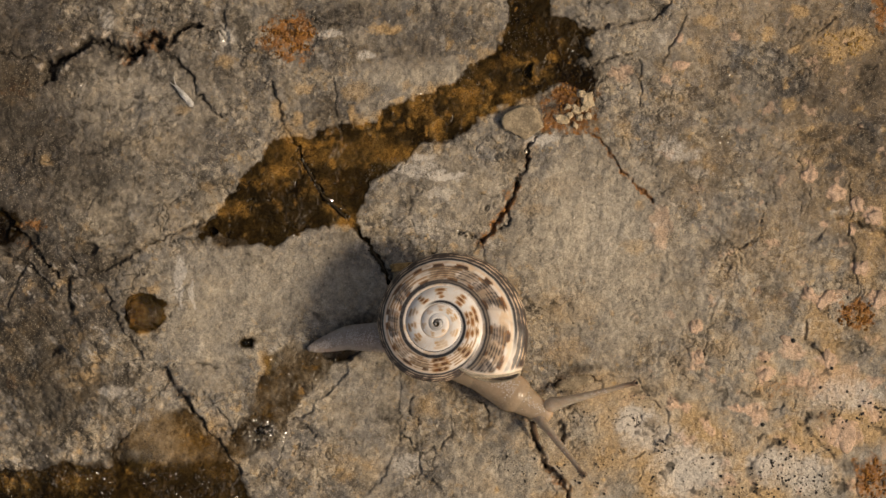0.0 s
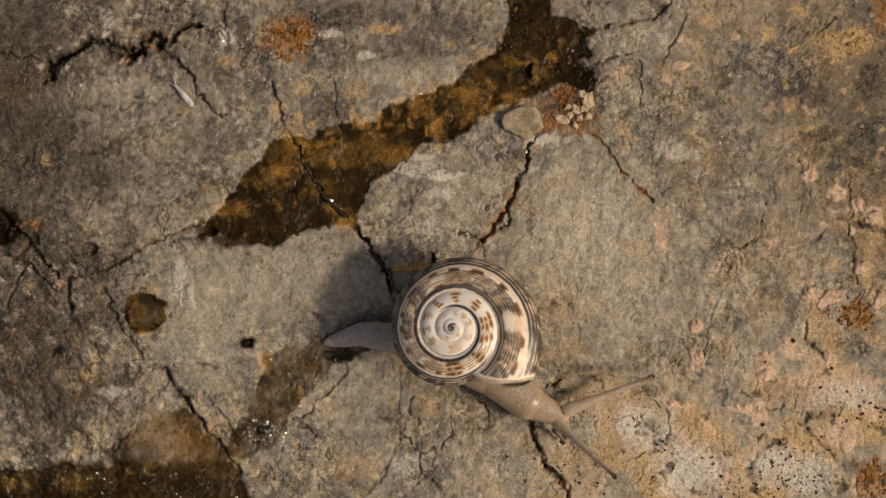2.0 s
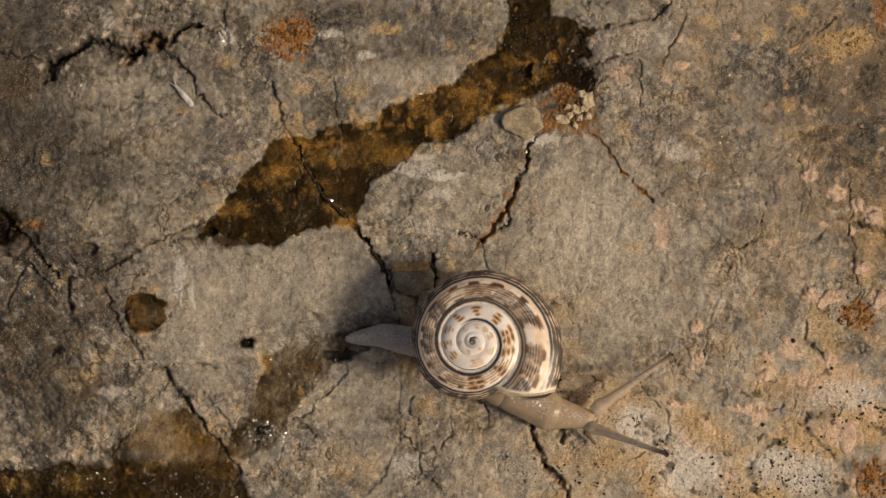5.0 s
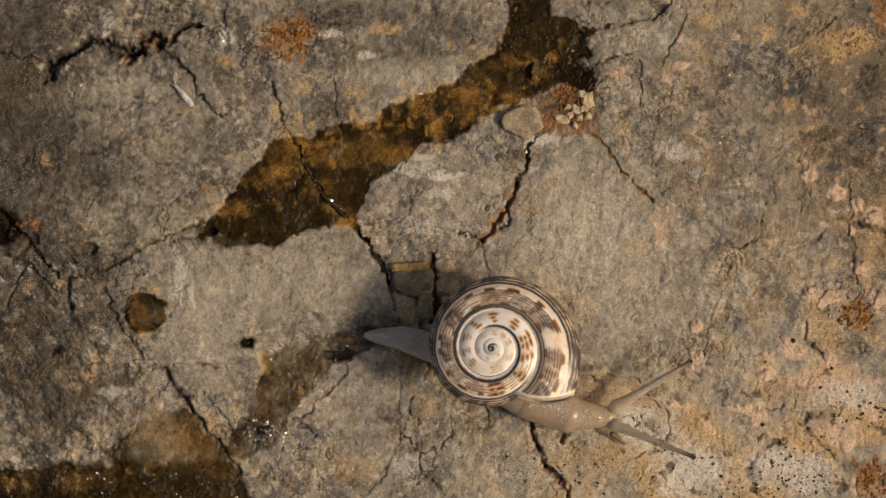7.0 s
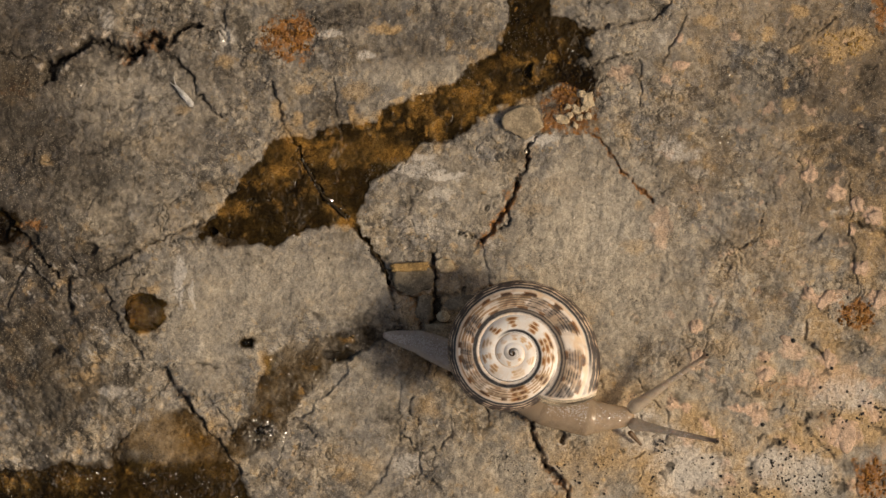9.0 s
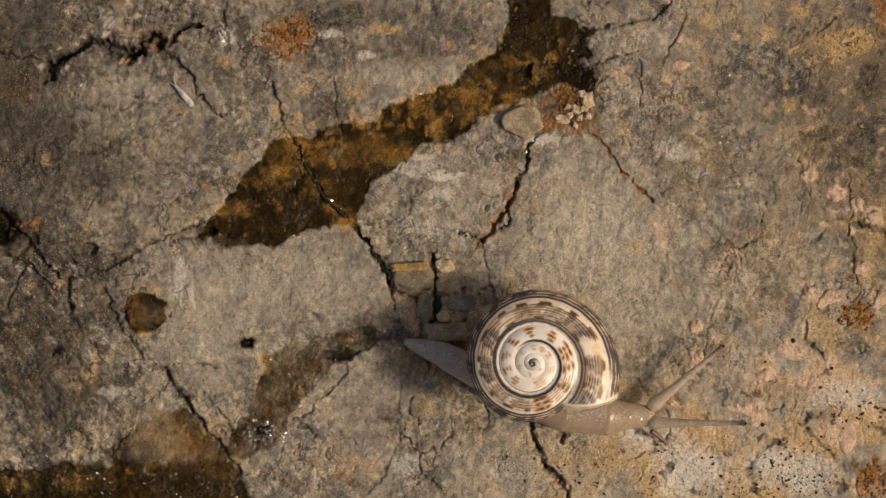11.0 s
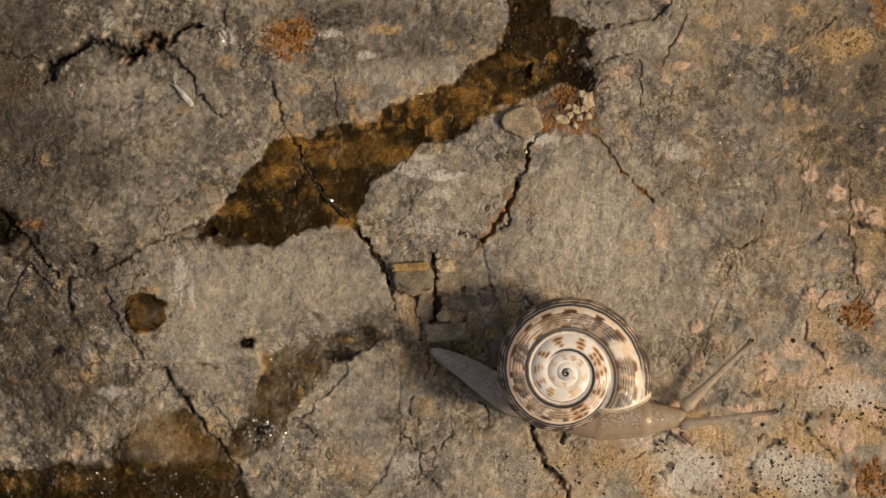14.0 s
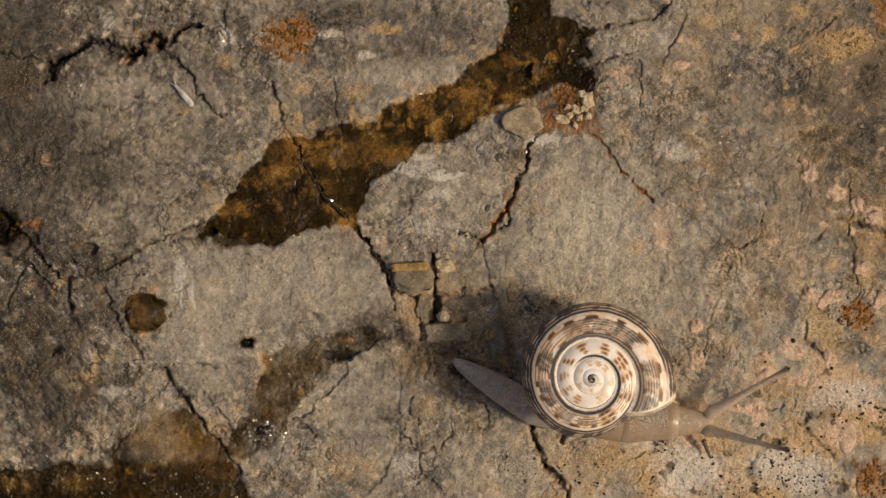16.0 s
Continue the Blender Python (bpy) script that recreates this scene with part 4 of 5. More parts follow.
def build_shell():
    """A low right-handed spiral: each turn doubles the radius; its mouth is cut slanting."""
    first, last = -2.5, 2.33
    run = np.concatenate([np.linspace(first, 0, 460)[:-1], np.linspace(0, last, 1240)])[:, None]
    psi = np.concatenate([np.linspace(-0.75, 2.5, 170), np.linspace(2.5, 2 * np.pi - 0.75, 18)[1:-1]])[None, :]
    n_round = psi.size
    slant = 0.055 * (1 - np.cos(psi)) * smooth(run, last - 0.45, last)
    tau = run + slant
    r = 35.84 * 2.0 ** (0.993 * np.minimum(tau, 1) + 0.832 * np.maximum(tau - 1, 0))
    grow = 1 + 0.010 * np.sin(tau * 2 * np.pi * 23 + 2 * np.sin(tau * 9)) * smooth(tau, 0.5, 1.5)
    flare = 1 + 0.025 * smooth(run, last - 0.03, last)
    core = 0.27 + 0.445 * smooth(tau, -2.5, -1.5)             # the first half turn closes over the axis
    rad = r * (core + 0.285 * np.cos(psi) * grow * flare)
    rise = np.clip((math.cos(0.5) - np.cos(psi)) / (math.cos(0.5) - math.cos(2.5)), 0, 1)     # 0 at the shoulder, 1 at the seam
    top = -0.27 + 0.135 * rise + (0.16 + 0.12 * smooth(tau, -0.3, 1.2)) * rise * (1 - rise) * grow
    side = -0.37 + np.where(np.sin(psi) > 0, 0.21, 0.335) * np.sin(psi) * grow * flare
    z = r * np.where((psi > 0.5) & (psi < 2.5001), top, side)
    phi = np.pi / 2 - 2 * np.pi * tau
    xyz = np.stack([rad * np.cos(phi), rad * np.sin(phi), z], -1) * G

    q = psi / (0.74 * np.pi) + 0 * tau          # 0 rim, 1 seam, below 0 underside
    a, b = tau * 100, q * 100
    qq = q + 0.012 * fbm(a, b * 0.2, 30, 3, 41) + 0.006 * fbm(a, b * 0.4, 5, 2, 43)
    brown, black, tint = np.zeros_like(q), np.zeros_like(q), np.zeros_like(q)
    torn = fbm(a, b * 0.5, 4, 3, 44, 0.65)
    frayed = [fbm(a, b * 1.2, 5, 3, 45 + k) for k in range(3)]
    along = run * 100
    combed = smooth(fbm(a + b * 0.04, b * 0.03, 1.3, 2, 48), -0.25, 0.3)
    cloudy = smooth(fbm(a + b * 0.06, b * 0.1, 4, 3, 49, 0.65), -0.1, 0.35)
    seam_at = 1.0 - 0.10 * smooth(tau, 0.9, 1.5)          # where the next turn out meets this one

    def row(centre, wide):
        return np.clip(1.6 * np.exp(-((qq - centre) / wide) ** 2), 0, 1)

    def stretch(start, end, soft=0.008, slant=0.0, ragged=0.010):
        """1 between two places along the spiral, with torn ends."""
        s = tau + slant * (q - 0.65) + ragged * frayed[int(start * 50) % 3]
        return smooth(s, start - soft, start + soft) * (1 - smooth(s, end - soft, end + soft))

    def paint(layer, amount):
        np.maximum(layer, amount, out=layer)

    # young turns: three short dashes side by side, orange at first and browner as it grows
    for k, at_turn in enumerate((-0.62, -0.44, -0.27, -0.10, 0.03, 0.12, 0.20, 0.33, 0.445, 0.49, 0.65, 0.735, 0.82, 0.905, 1.01, 1.12, 1.20, 1.235, 1.29, 1.375, 1.47, 1.50)):
        age = min(1.0, max(0.0, (at_turn - 0.45) / 0.45))
        half = 0.030 - 0.008 * age + 0.008 * max(0.0, at_turn - 1.2)
        for j, c in enumerate((0.52, 0.655, 0.79)):
            shift = 0.004 * math.sin(5.1 * k + 2.3 * j) + 0.007 * (j - 1)
            long = half * (0.85 + 0.3 * math.sin(3.7 * k + 1.9 * j))
            dash = stretch(at_turn + shift - long, at_turn + shift + long, 0.007) * row(c, 0.060)
            dash = dash * (0.80 + 0.20 * smooth(torn, -0.3, 0.2))
            faint = 0.75 + 0.25 * math.sin(1.3 * k + 0.8 * j) if k < 13 else 1.0
            paint(tint, faint * dash)
            core_dash = stretch(at_turn + shift - 0.7 * long, at_turn + shift + 0.75 * long, 0.010) * row(c, 0.042)
            paint(brown, (0.25 + 0.75 * age) * core_dash * faint)
    halo = smooth(tau, -1.2, -0.9) * (1 - smooth(tau, 1.3, 1.5))
    paint(tint, 0.16 * halo * smooth(fbm(a, b * 0.3, 9, 3, 46), 0.0, 0.5))
    paint(tint, 0.55 * smooth(tau, -1.0, -0.7) * (1 - smooth(tau, -0.05, 0.05)) * row(0.30, 0.08))

    # three brown threads join the dashes on the way to the last turn
    joined = smooth(tau, 1.16, 1.34) * (1 - smooth(tau, 1.95, 2.02))
    for j, c in enumerate((0.515, 0.59, 0.66, 0.73, 0.80)):
        gaps = smooth(fbm(along, 0 * along + 31 * j, 7, 3, 50 + j, 0.6), -0.35, 0.05)
        paint(tint, 0.75 * joined * gaps * row(c, 0.026))
        paint(brown, 0.62 * joined * gaps * row(c, 0.016))
    # row of chestnut blocks along the shoulder, another beside the seam
    for k, (c, wd, often, start) in enumerate(((0.535, 0.036, 15.0, 1.50), (0.595, 0.024, 13.0, 1.50), (0.835, 0.036, 13.0, 1.72))):
        beat = np.cos(2 * np.pi * (tau * often + 0.3 * k) + 2.6 * fbm(along, 0 * along, 13, 3, 70 + k, 0.65)) + 0.6 * torn
        blocks = smooth(beat, 0.05 + 0.2 * (k == 2), 0.45 + 0.2 * (k == 2)) * smooth(tau, start, start + 0.05) * (1 - stretch(2.215, 2.25))
        paint(tint, 0.9 * blocks * row(c, wd * 1.25))
        paint(brown, (0.95, 0.6, 0.85)[k] * blocks * row(c, wd))
        paint(black, (0.55, 0.2, 0.35)[k] * smooth(beat, 0.5, 0.9) * blocks * row(c, wd * 0.8))

    # fine dark cords, grouped into smoky blocks with pale flames between
    for start, end, smoky, warm, slant in ((1.53, 1.60, 0.35, 0.8, 0.0), (1.62, 1.69, 0.55, 0.6, 0.02), (1.705, 1.80, 0.95, 0.15, 0.02), (1.825, 1.895, 1.0, 0.35, 0.03),
                                           (1.965, 2.055, 0.50, 0.9, 0.03), (2.06, 2.115, 0.80, 0.6, 0.05), (2.12, 2.20, 1.0, 0.4, 0.07),
                                           (2.255, 2.298, 0.95, 0.45, 0.05), (2.303, 2.345, 0.90, 0.8, 0.04), (2.348, 2.42, 1.0, 0.25, 0.04)):
        block = stretch(start, end, 0.007, slant, 0.012) * smooth(qq, 0.535, 0.575) * (1 - smooth(qq, 0.80, 0.845))
        paint(tint, 0.8 * warm * block)
        paint(brown, block * (0.30 * smoky + 0.55 * warm * cloudy))
        paint(black, 0.86 * smoky * (1 - 0.6 * warm) * block * (0.45 + 0.55 * combed))
        for j in range(6):
            c = 0.575 + 0.049 * j
            gaps = smooth(fbm(along, 0 * along + 23 * j, 4, 3, 90 + j, 0.65), -0.55, -0.15)
            paint(black, (0.45 + 0.55 * smoky) * block * gaps * row(c, 0.0125) * (0.7 + 0.3 * combed))
    for j in range(6):                          # the cords run on faintly across the flames
        faint = smooth(tau, 1.9, 1.98) * (1 - stretch(2.205, 2.25, 0.01)) * (1 - smooth(tau, 2.40, 2.42))
        paint(brown, 0.40 * faint * row(0.575 + 0.049 * j, 0.012) * smooth(fbm(along, 0 * along + 17 * j, 6, 3, 60 + j, 0.6), -0.3, 0.2))

    # rim: the pale thread, the dark cord below it, then the streaked underside
    old = smooth(tau, 1.28, 1.40)
    paint(black, old * row(0.395, 0.030) * smooth(fbm(a, b * 0.1, 26, 3, 74), -0.9, -0.4))
    under = (1 - smooth(qq, 0.345, 0.375)) * old
    streaks = fbm(a + b * 0.05, b * 0.04, 3.0, 3, 79, 0.6)
    paint(tint, 0.6 * under)
    paint(brown, under * (0.25 + 0.6 * smooth(streaks, -0.2, 0.3)))
    paint(black, under * 0.92 * smooth(np.sin(qq * 66) + 1.5 * streaks, -1.15, -0.35))
    # blue-black double line of the seam, and the slate-grey first turn
    edge_at = 0.25 + 0.09 * smooth(tau, 0.1, 0.55) - 0.02 * smooth(tau, 1.1, 1.3)
    band = smooth(tau, -0.10, 0.05) * (1 - smooth(tau, 1.32, 1.42)) * (1 - smooth(qq, edge_at - 0.01, edge_at + 0.025))
    grey_stripe = smooth(tau, 0.85, 1.1) * np.exp(-((qq - edge_at + 0.085) / 0.030) ** 2)
    paint(black, band * (1 - 0.55 * grey_stripe))
    seam = np.exp(-((qq - seam_at + 0.004) / 0.052) ** 2)
    double = 1 - 0.45 * smooth(tau, 1.9, 2.2) * np.exp(-((qq - seam_at + 0.012) / 0.020) ** 2)
    paint(black, smooth(tau, 0.85, 1.0) * np.clip(1.7 * seam, 0, 1) * double)
    swirl = smooth(np.sin(tau * 6.2832 + 2.0), -0.2, 0.7)
    paint(black, (1 - smooth(tau, -1.40, -1.15)) * (0.42 + 0.45 * swirl))
    # cream ground of the last turn, with growth lines
    last_turn = smooth(tau, 1.35, 1.6)
    paint(tint, last_turn * (0.20 + 0.45 * smooth(fbm(a, b * 0.3, 7, 3, 78), 0.0, 0.4)))
    paint(tint, 0.55 * last_turn * (row(0.875, 0.03) + row(0.475, 0.03)))
    growth = smooth(fbm(a + b * 0.04, b * 0.02, 1.4, 2, 84), 0.2, 0.6)
    paint(brown, 0.20 * last_turn * growth)
    paint(tint, 0.25 * smooth(tau, 0.2, 0.6) * growth)
    edge = smooth(run + 0 * psi, last - 0.014, last - 0.004)
    brown, black, tint = brown * (1 - edge), black * (1 - edge), np.maximum(tint * (1 - edge), 0.45 * edge)
    brown, black = np.clip(brown, 0, 1), np.clip(black, 0, 1)
    shell = grid_mesh("shell", xyz, SHELL, True, [("pigment", (brown, black, tint))])
    tagged(shell, "cream spiral shell with brown and black broken bands")
    # the thickened rim of the mouth
    bm = bmesh.new()
    ends = xyz[-1]
    mid_point = ends.mean(0)
    ahead = xyz[-1] - xyz[-8]
    rings = []
    for k in range(0, n_round):
        out = ends[k] - mid_point
        out = out / np.linalg.norm(out)
        fwd = ahead[k] / np.linalg.norm(ahead[k])
        rings.append([bm.verts.new(ends[k] + 3.6 * G * (math.cos(t) * out * 0.9 + math.sin(t) * fwd) - 2 * G * out) for t in np.arange(8) * math.pi / 4])
    for k in range(n_round):
        p, s = rings[k], rings[(k + 1) % n_round]
        for j in range(8):
            bm.faces.new((p[j], p[(j + 1) % 8], s[(j + 1) % 8], s[j]))
    part("lip", bm, LIP, shell, "pale thickened rim of the shell mouth")
    return shell


shell = build_shell()
shell.parent = snail


def limb(name, r0, r1, length, mat, parent, flat=1.0, label="", knob=0.0, bend=0.0, rough=0.0):
    """A tapered limb along +x with rounded ends; flat squeezes its height."""
    n, m = 30, 24
    ts = np.concatenate([-r0 * np.cos(np.linspace(0.12, np.pi / 2, 8)), np.linspace(0, length, n)[1:-1],
                         length + r1 * np.sin(np.linspace(0, np.pi / 2 - 0.12, 8))])
    bm = bmesh.new()
    rings = []
    for x in ts:
        f = min(max(x / length, 0), 1)
        rad = r0 + (r1 - r0) * (f ** (0.5 if knob else 0.8) if r1 < r0 else f ** 0.65)
        if x < 0:
            rad = math.sqrt(max(r0 * r0 - x * x, 0))
        elif x > length:
            rad = math.sqrt(max(r1 * r1 - (x - length) ** 2, 0))
        if knob:                                # the stalk flares where it leaves the head
            rad = r1 + (r0 - r1) * (0.55 * (1 - f) + 0.9 * math.exp(-7 * f)) if 0 <= x <= length else rad
            rad += knob * math.exp(-((x - length) / (knob * 1.6)) ** 2)
        rad *= 1 + rough * noise.noise((x * 0.05, 3.1, r0))
        lift = bend * 4 * f * (1 - f)
        rings.append([bm.verts.new(((x) * G, rad * math.cos(t) * G, (rad * flat * math.sin(t) + lift) * G)) for t in np.arange(m) * 2 * math.pi / m])
    for p, s in zip(rings, rings[1:]):
        for j in range(m):
            bm.faces.new((p[j], s[j], s[(j + 1) % m], p[(j + 1) % m]))
    bm.faces.new(rings[0])
    bm.faces.new(rings[-1][::-1])
    bmesh.ops.recalc_face_normals(bm, faces=bm.faces)
    return part(name, bm, mat, parent, label)


tail_tip = limb("tail_tip", 6, 21, 64, TAIL_SKIN, snail, 0.75, "pointed grey wet tail end")
tail = limb("tail", 21, 28, 88, TAIL_SKIN, snail, 0.75, "grey glistening tail of the foot")
foot = limb("foot", 28, 36, 150, FOOT_SKIN, snail, 0.84, "grey-brown foot under the shell")
neck = limb("neck", 36, 34, 69, SKIN, snail, 0.84, "moist beige neck with fine tubercles")
head = limb("head", 34, 18, 66, SKIN, snail, 0.84, "moist beige head")
TENTACLE = 160.0
eye_stalk_left = limb("eye_stalk", 11.5, 3.6, TENTACLE, TENTACLE_SKIN, snail, 0.95, "long translucent eye stalk", knob=2.6)
eye_stalk_right = limb("eye_stalk", 10.5, 3.6, TENTACLE, TENTACLE_SKIN, snail, 0.95, "long translucent eye stalk", knob=2.6)
for stalk in (eye_stalk_left, eye_stalk_right):
    bm = bmesh.new()
    bmesh.ops.create_uvsphere(bm, u_segments=12, v_segments=8, radius=2.7 * G)
    bmesh.ops.translate(bm, verts=bm.verts, vec=((TENTACLE + 2.5) * G, 0, 4.0 * G))
    part("eye", bm, EYE_DARK, stalk, "tiny dark eye")


def tubercles(parent, r0, r1, length, flat, count, aside, seed, rise=0.40, size=0.85):
    """The wet beads of the skin: tiny low bosses joined into one piece, leaned sunward to shape glints."""
    rng = random.Random(seed)
    verts, faces = [], []
    for _ in range(count):
        f = rng.random()
        rad = r0 + (r1 - r0) * (f ** 0.8 if r1 < r0 else f ** 0.65)
        y = rad * min(0.8, max(-0.8, rng.gauss(aside, 0.26)))
        c = Vector((f * length, y, flat * math.sqrt(rad * rad - y * y)))
        lean = Vector((0, 0, 1)).rotation_difference(Vector((rise + rng.gauss(0, 0.19), rng.gauss(-0.12, 0.24), 1))).to_matrix()
        r, o = size * (0.6 + 0.8 * rng.random() ** 2), len(verts)
        ring = [(r * rng.uniform(0.8, 1.5) * math.cos(k * math.tau / 6), r * math.sin(k * math.tau / 6)) for k in range(6)]
        verts += [(c + lean @ Vector((x, y, 0.45 * r))) * G for x, y in ring]
        verts += [(c + lean @ Vector((1.5 * x, 1.5 * y, -0.9 * r))) * G for x, y in ring]
        faces.append([o + k for k in range(6)])
        faces += [[o + 6 + k, o + 6 + (k + 1) % 6, o + (k + 1) % 6, o + k] for k in range(6)]
    me = bpy.data.meshes.new("skin_beading")
    me.from_pydata(verts, [], faces)
    me.materials.append(WET_SKIN)
    ob = new("skin_beading", me)
    ob.parent = parent
    return tagged(ob, "wet glinting skin beads", kind="stuff")


tubercles(tail, 21, 28, 88, 0.75, 420, 0.12, 3)
tubercles(tail_tip, 6, 21, 64, 0.75, 220, 0.08, 4)
tubercles(neck, 36, 34, 69, 0.84, 320, 0.22, 5, 0.45, 0.8)
tubercles(head, 34, 18, 66, 0.84, 90, 0.15, 6, 0.45, 0.75)
tubercles(eye_stalk_left, 7.6, 5.0, 110, 0.95, 90, 0.05, 7, 0.85, 0.8)
tubercles(eye_stalk_right, 7.2, 4.8, 110, 0.95, 60, 0.05, 8, 0.85, 0.7)
feeler = limb("feeler", 5.2, 2.6, 30, FEELER_DARK, snail, 0.9, "short dark lower feeler")

# ---- loose stones, water and small finds on the rock ----


def pebble(name, u, v, a, b, tall, mat, label, turn=0.0, seed=0, sink=0.35, corner=0.25, parent=None, square=0.0):
    """A worn stone of half-widths a and b, bedded in the rock."""
    bm = bmesh.new()
    bmesh.ops.create_icosphere(bm, subdivisions=5 if name != "pebble" and not parent else 4, radius=1.0)
    rng = random.Random(seed + 100)
    planes = [(Vector((math.cos(t), math.sin(t), rng.uniform(-0.1, 0.5))).normalized(), rng.uniform(0.5, 0.78))
              for t in (k * math.tau / 6 + rng.uniform(-0.4, 0.4) for k in range(6))]
    planes.append((Vector((rng.uniform(-0.2, 0.2), rng.uniform(-0.2, 0.2), 1)).normalized(), 0.6))
    for p in bm.verts:
        c = p.co.copy()
        if square:                              # a squared block
            c = c / max(abs(c.x), abs(c.y), abs(c.z)) ** square * 0.86
        elif name == "stone_chip":              # broken faces
            c *= min([1.0] + [d / c.dot(n) for n, d in planes if c.dot(n) > 0.05])
        k = 1 + corner * noise.noise(c * 1.3 + Vector((seed, 0, 0))) + 0.12 * noise.noise(c * 3.1 + Vector((0, seed, 0)))
        k += 0.06 * noise.noise(c * 8 + Vector((seed, seed, 0))) + 0.03 * noise.noise(c * 17)
        p.co = Vector((c.x * a, c.y * b, c.z * tall)) * k * G
    z = height(u, v)
    ob = part(name, bm, mat, parent, "" if parent else label)
    ob.matrix_basis = Matrix.Translation(at(u, v, 0) + Vector((0, 0, (z + tall * (1 - 2 * sink)) * G))) @ pose(0, 0, 0, 0, 0, turn)
    if not parent:
        tagged(ob, label, "stone", "loose stones on the rock")
    return ob


pebble("pebble", 730, 494, 37, 25, 9, DARK_STONE, "rounded dark olive stone wedged in a fissure of the rock", seed=1)
pebble("pebble", 784, 560, 11, 10, 13, CREAM_STONE, "small cream pebble lodged in a dark fissure", seed=2, sink=0.0)
pebble("pebble", 787, 471, 17, 13, 10, CREAM_STONE, "cream pebble bedded in the rock", seed=3)
pebble("pebble", 866, 592, 9, 10, 11, GOLD_STONE, "small ochre pebble in a dark hollow", seed=4, sink=-0.1)
pebble("stone_chip", 725, 473, 37, 9, 13, GOLD_STONE, "flat ochre stone splinter beside a rounded stone", 2, 15, 0.45, 0.2, None, 0.8)
pebble("stone_chip", 922, 215, 46, 38, 13, TAN_STONE, "angular tan stone chip beside the wet seep", 8, 5, 0.4, 0.15)
pebble("stone_chip", 1040, 180, 15, 22, 8, CREAM_STONE, "pale stone chip among rust stain", 10, 6, 0.4, 0.4)
pebble("stone_chip", 1020, 194, 12, 12, 7, CREAM_STONE, "pale stone chip among rust stain", 0, 7, 0.4, 0.4)
pebble("stone_chip", 992, 210, 16, 13, 6, CREAM_STONE, "pale stone chip among rust stain", 0, 8, 0.45, 0.4)
pebble("stone_block", 788, 588, 45, 18, 9, TAN_STONE, "squared tan stone block across a dark hollow", 2, 9, 0.4, 0.3, None, 0.75)
pebble("stone_chip", 890, 640, 6, 32, 4, OCHRE_STONE, "straw-coloured stone splinter lying in a hollow", 35, 10, 0.3, 0.3)
pebble("stone_block", 750, 546, 14, 26, 8, GREY_STONE, "grey-brown wedge of stone beside a dark fissure", -8, 11, 0.55, 0.35, None, 0.7)
pebble("stone_block", 822, 540, 34, 20, 7, GREY_STONE, "grey-brown stone lump in a dark hollow", 14, 12, 0.6, 0.5, None, 0.4)
pebble("stone_block", 874, 580, 20, 58, 7, SLATE_STONE, "dark slate-grey stone slab leaning in a hollow", 10, 13, 0.55, 0.4, None, 0.6)
pebble("stone_chip", 1020, 676, 42, 17, 6, TAN_STONE, "tan stone flake edged by a dark fissure", 6, 14, 0.45, 0.3)

for k, (u, v, a, b) in enumerate(((1030, 168, 9, 10), (1008, 204, 9, 8), (1004, 190, 7, 6), (1026, 208, 8, 6), (1040, 206, 7, 9), (1018, 222, 9, 5), (1032, 192, 6, 8))):
    pebble("stone_chip", u, v, a, b, 6, CREAM_STONE, "small cream crystal crumb among rust stain", 25 * k, 40 + k, 0.35, 0.4)

# pale clasts grown into the rock
for k, (u, v, a, b) in enumerate(((1432, 310, 12, 10), (1480, 345, 15, 12), (1518, 362, 12, 14), (1546, 384, 14, 12), (1525, 474, 14, 10),
                                  (1460, 530, 19, 10), (1558, 530, 18, 11), (1230, 578, 12, 10), (1236, 630, 8, 9), (1352, 662, 13, 12),
                                  (1490, 770, 30, 20), (1466, 636, 16, 11), (1188, 711, 9, 8), (1432, 520, 11, 9),
                                  (1390, 602, 15, 11), (1312, 656, 7, 6), (1305, 720, 7, 5), (1352, 628, 13, 8))):
    pebble("clast", u, v, a, b, 4, PINK_STONE, "", 10 * k, 20 + k, 0.72, 0.5, rock)


def scatter(name, places, mat, label, category, seed):
    """Many tiny grains joined into one object; places: (u, v, radius)."""
    rng = random.Random(seed)
    base = bmesh.new()
    bmesh.ops.create_icosphere(base, subdivisions=1, radius=1.0)
    shape = [v.co.copy() for v in base.verts]
    tris = [[v.index for v in f.verts] for f in base.faces]
    base.free()
    verts, faces = [], []
    for u, v, r in places:
        o, c = len(verts), at(u, v, 0) + Vector((0, 0, (height(u, v) + 0.3 * r) * G))
        s = Vector((r * rng.uniform(0.8, 1.3), r * rng.uniform(0.8, 1.3), r * rng.uniform(0.6, 0.9))) * G
        spin = Matrix.Rotation(rng.uniform(0, 6.28), 3, "Z")
        verts += [c + spin @ Vector((p.x * s.x, p.y * s.y, p.z * s.z)) for p in shape]
        faces += [[o + i for i in f] for f in tris]
    me = bpy.data.meshes.new(name)
    me.from_pydata(verts, [], faces)
    me.shade_smooth()
    me.materials.append(mat)
    return tagged(new(name, me), label, category, "lichen on the rock" if category == "lichen" else "", "stuff")


def strewn(seed, count, u0, v0, u1, v1, low, high, clump=0.0):
    rng = random.Random(seed)
    out = []
    while len(out) < count:
        u, v = rng.uniform(u0, u1), rng.uniform(v0, v1)
        if noise.noise((u * 0.02, v * 0.02, seed)) > clump:
            out.append((u, v, low + (high - low) * rng.random() ** 3))
    return out


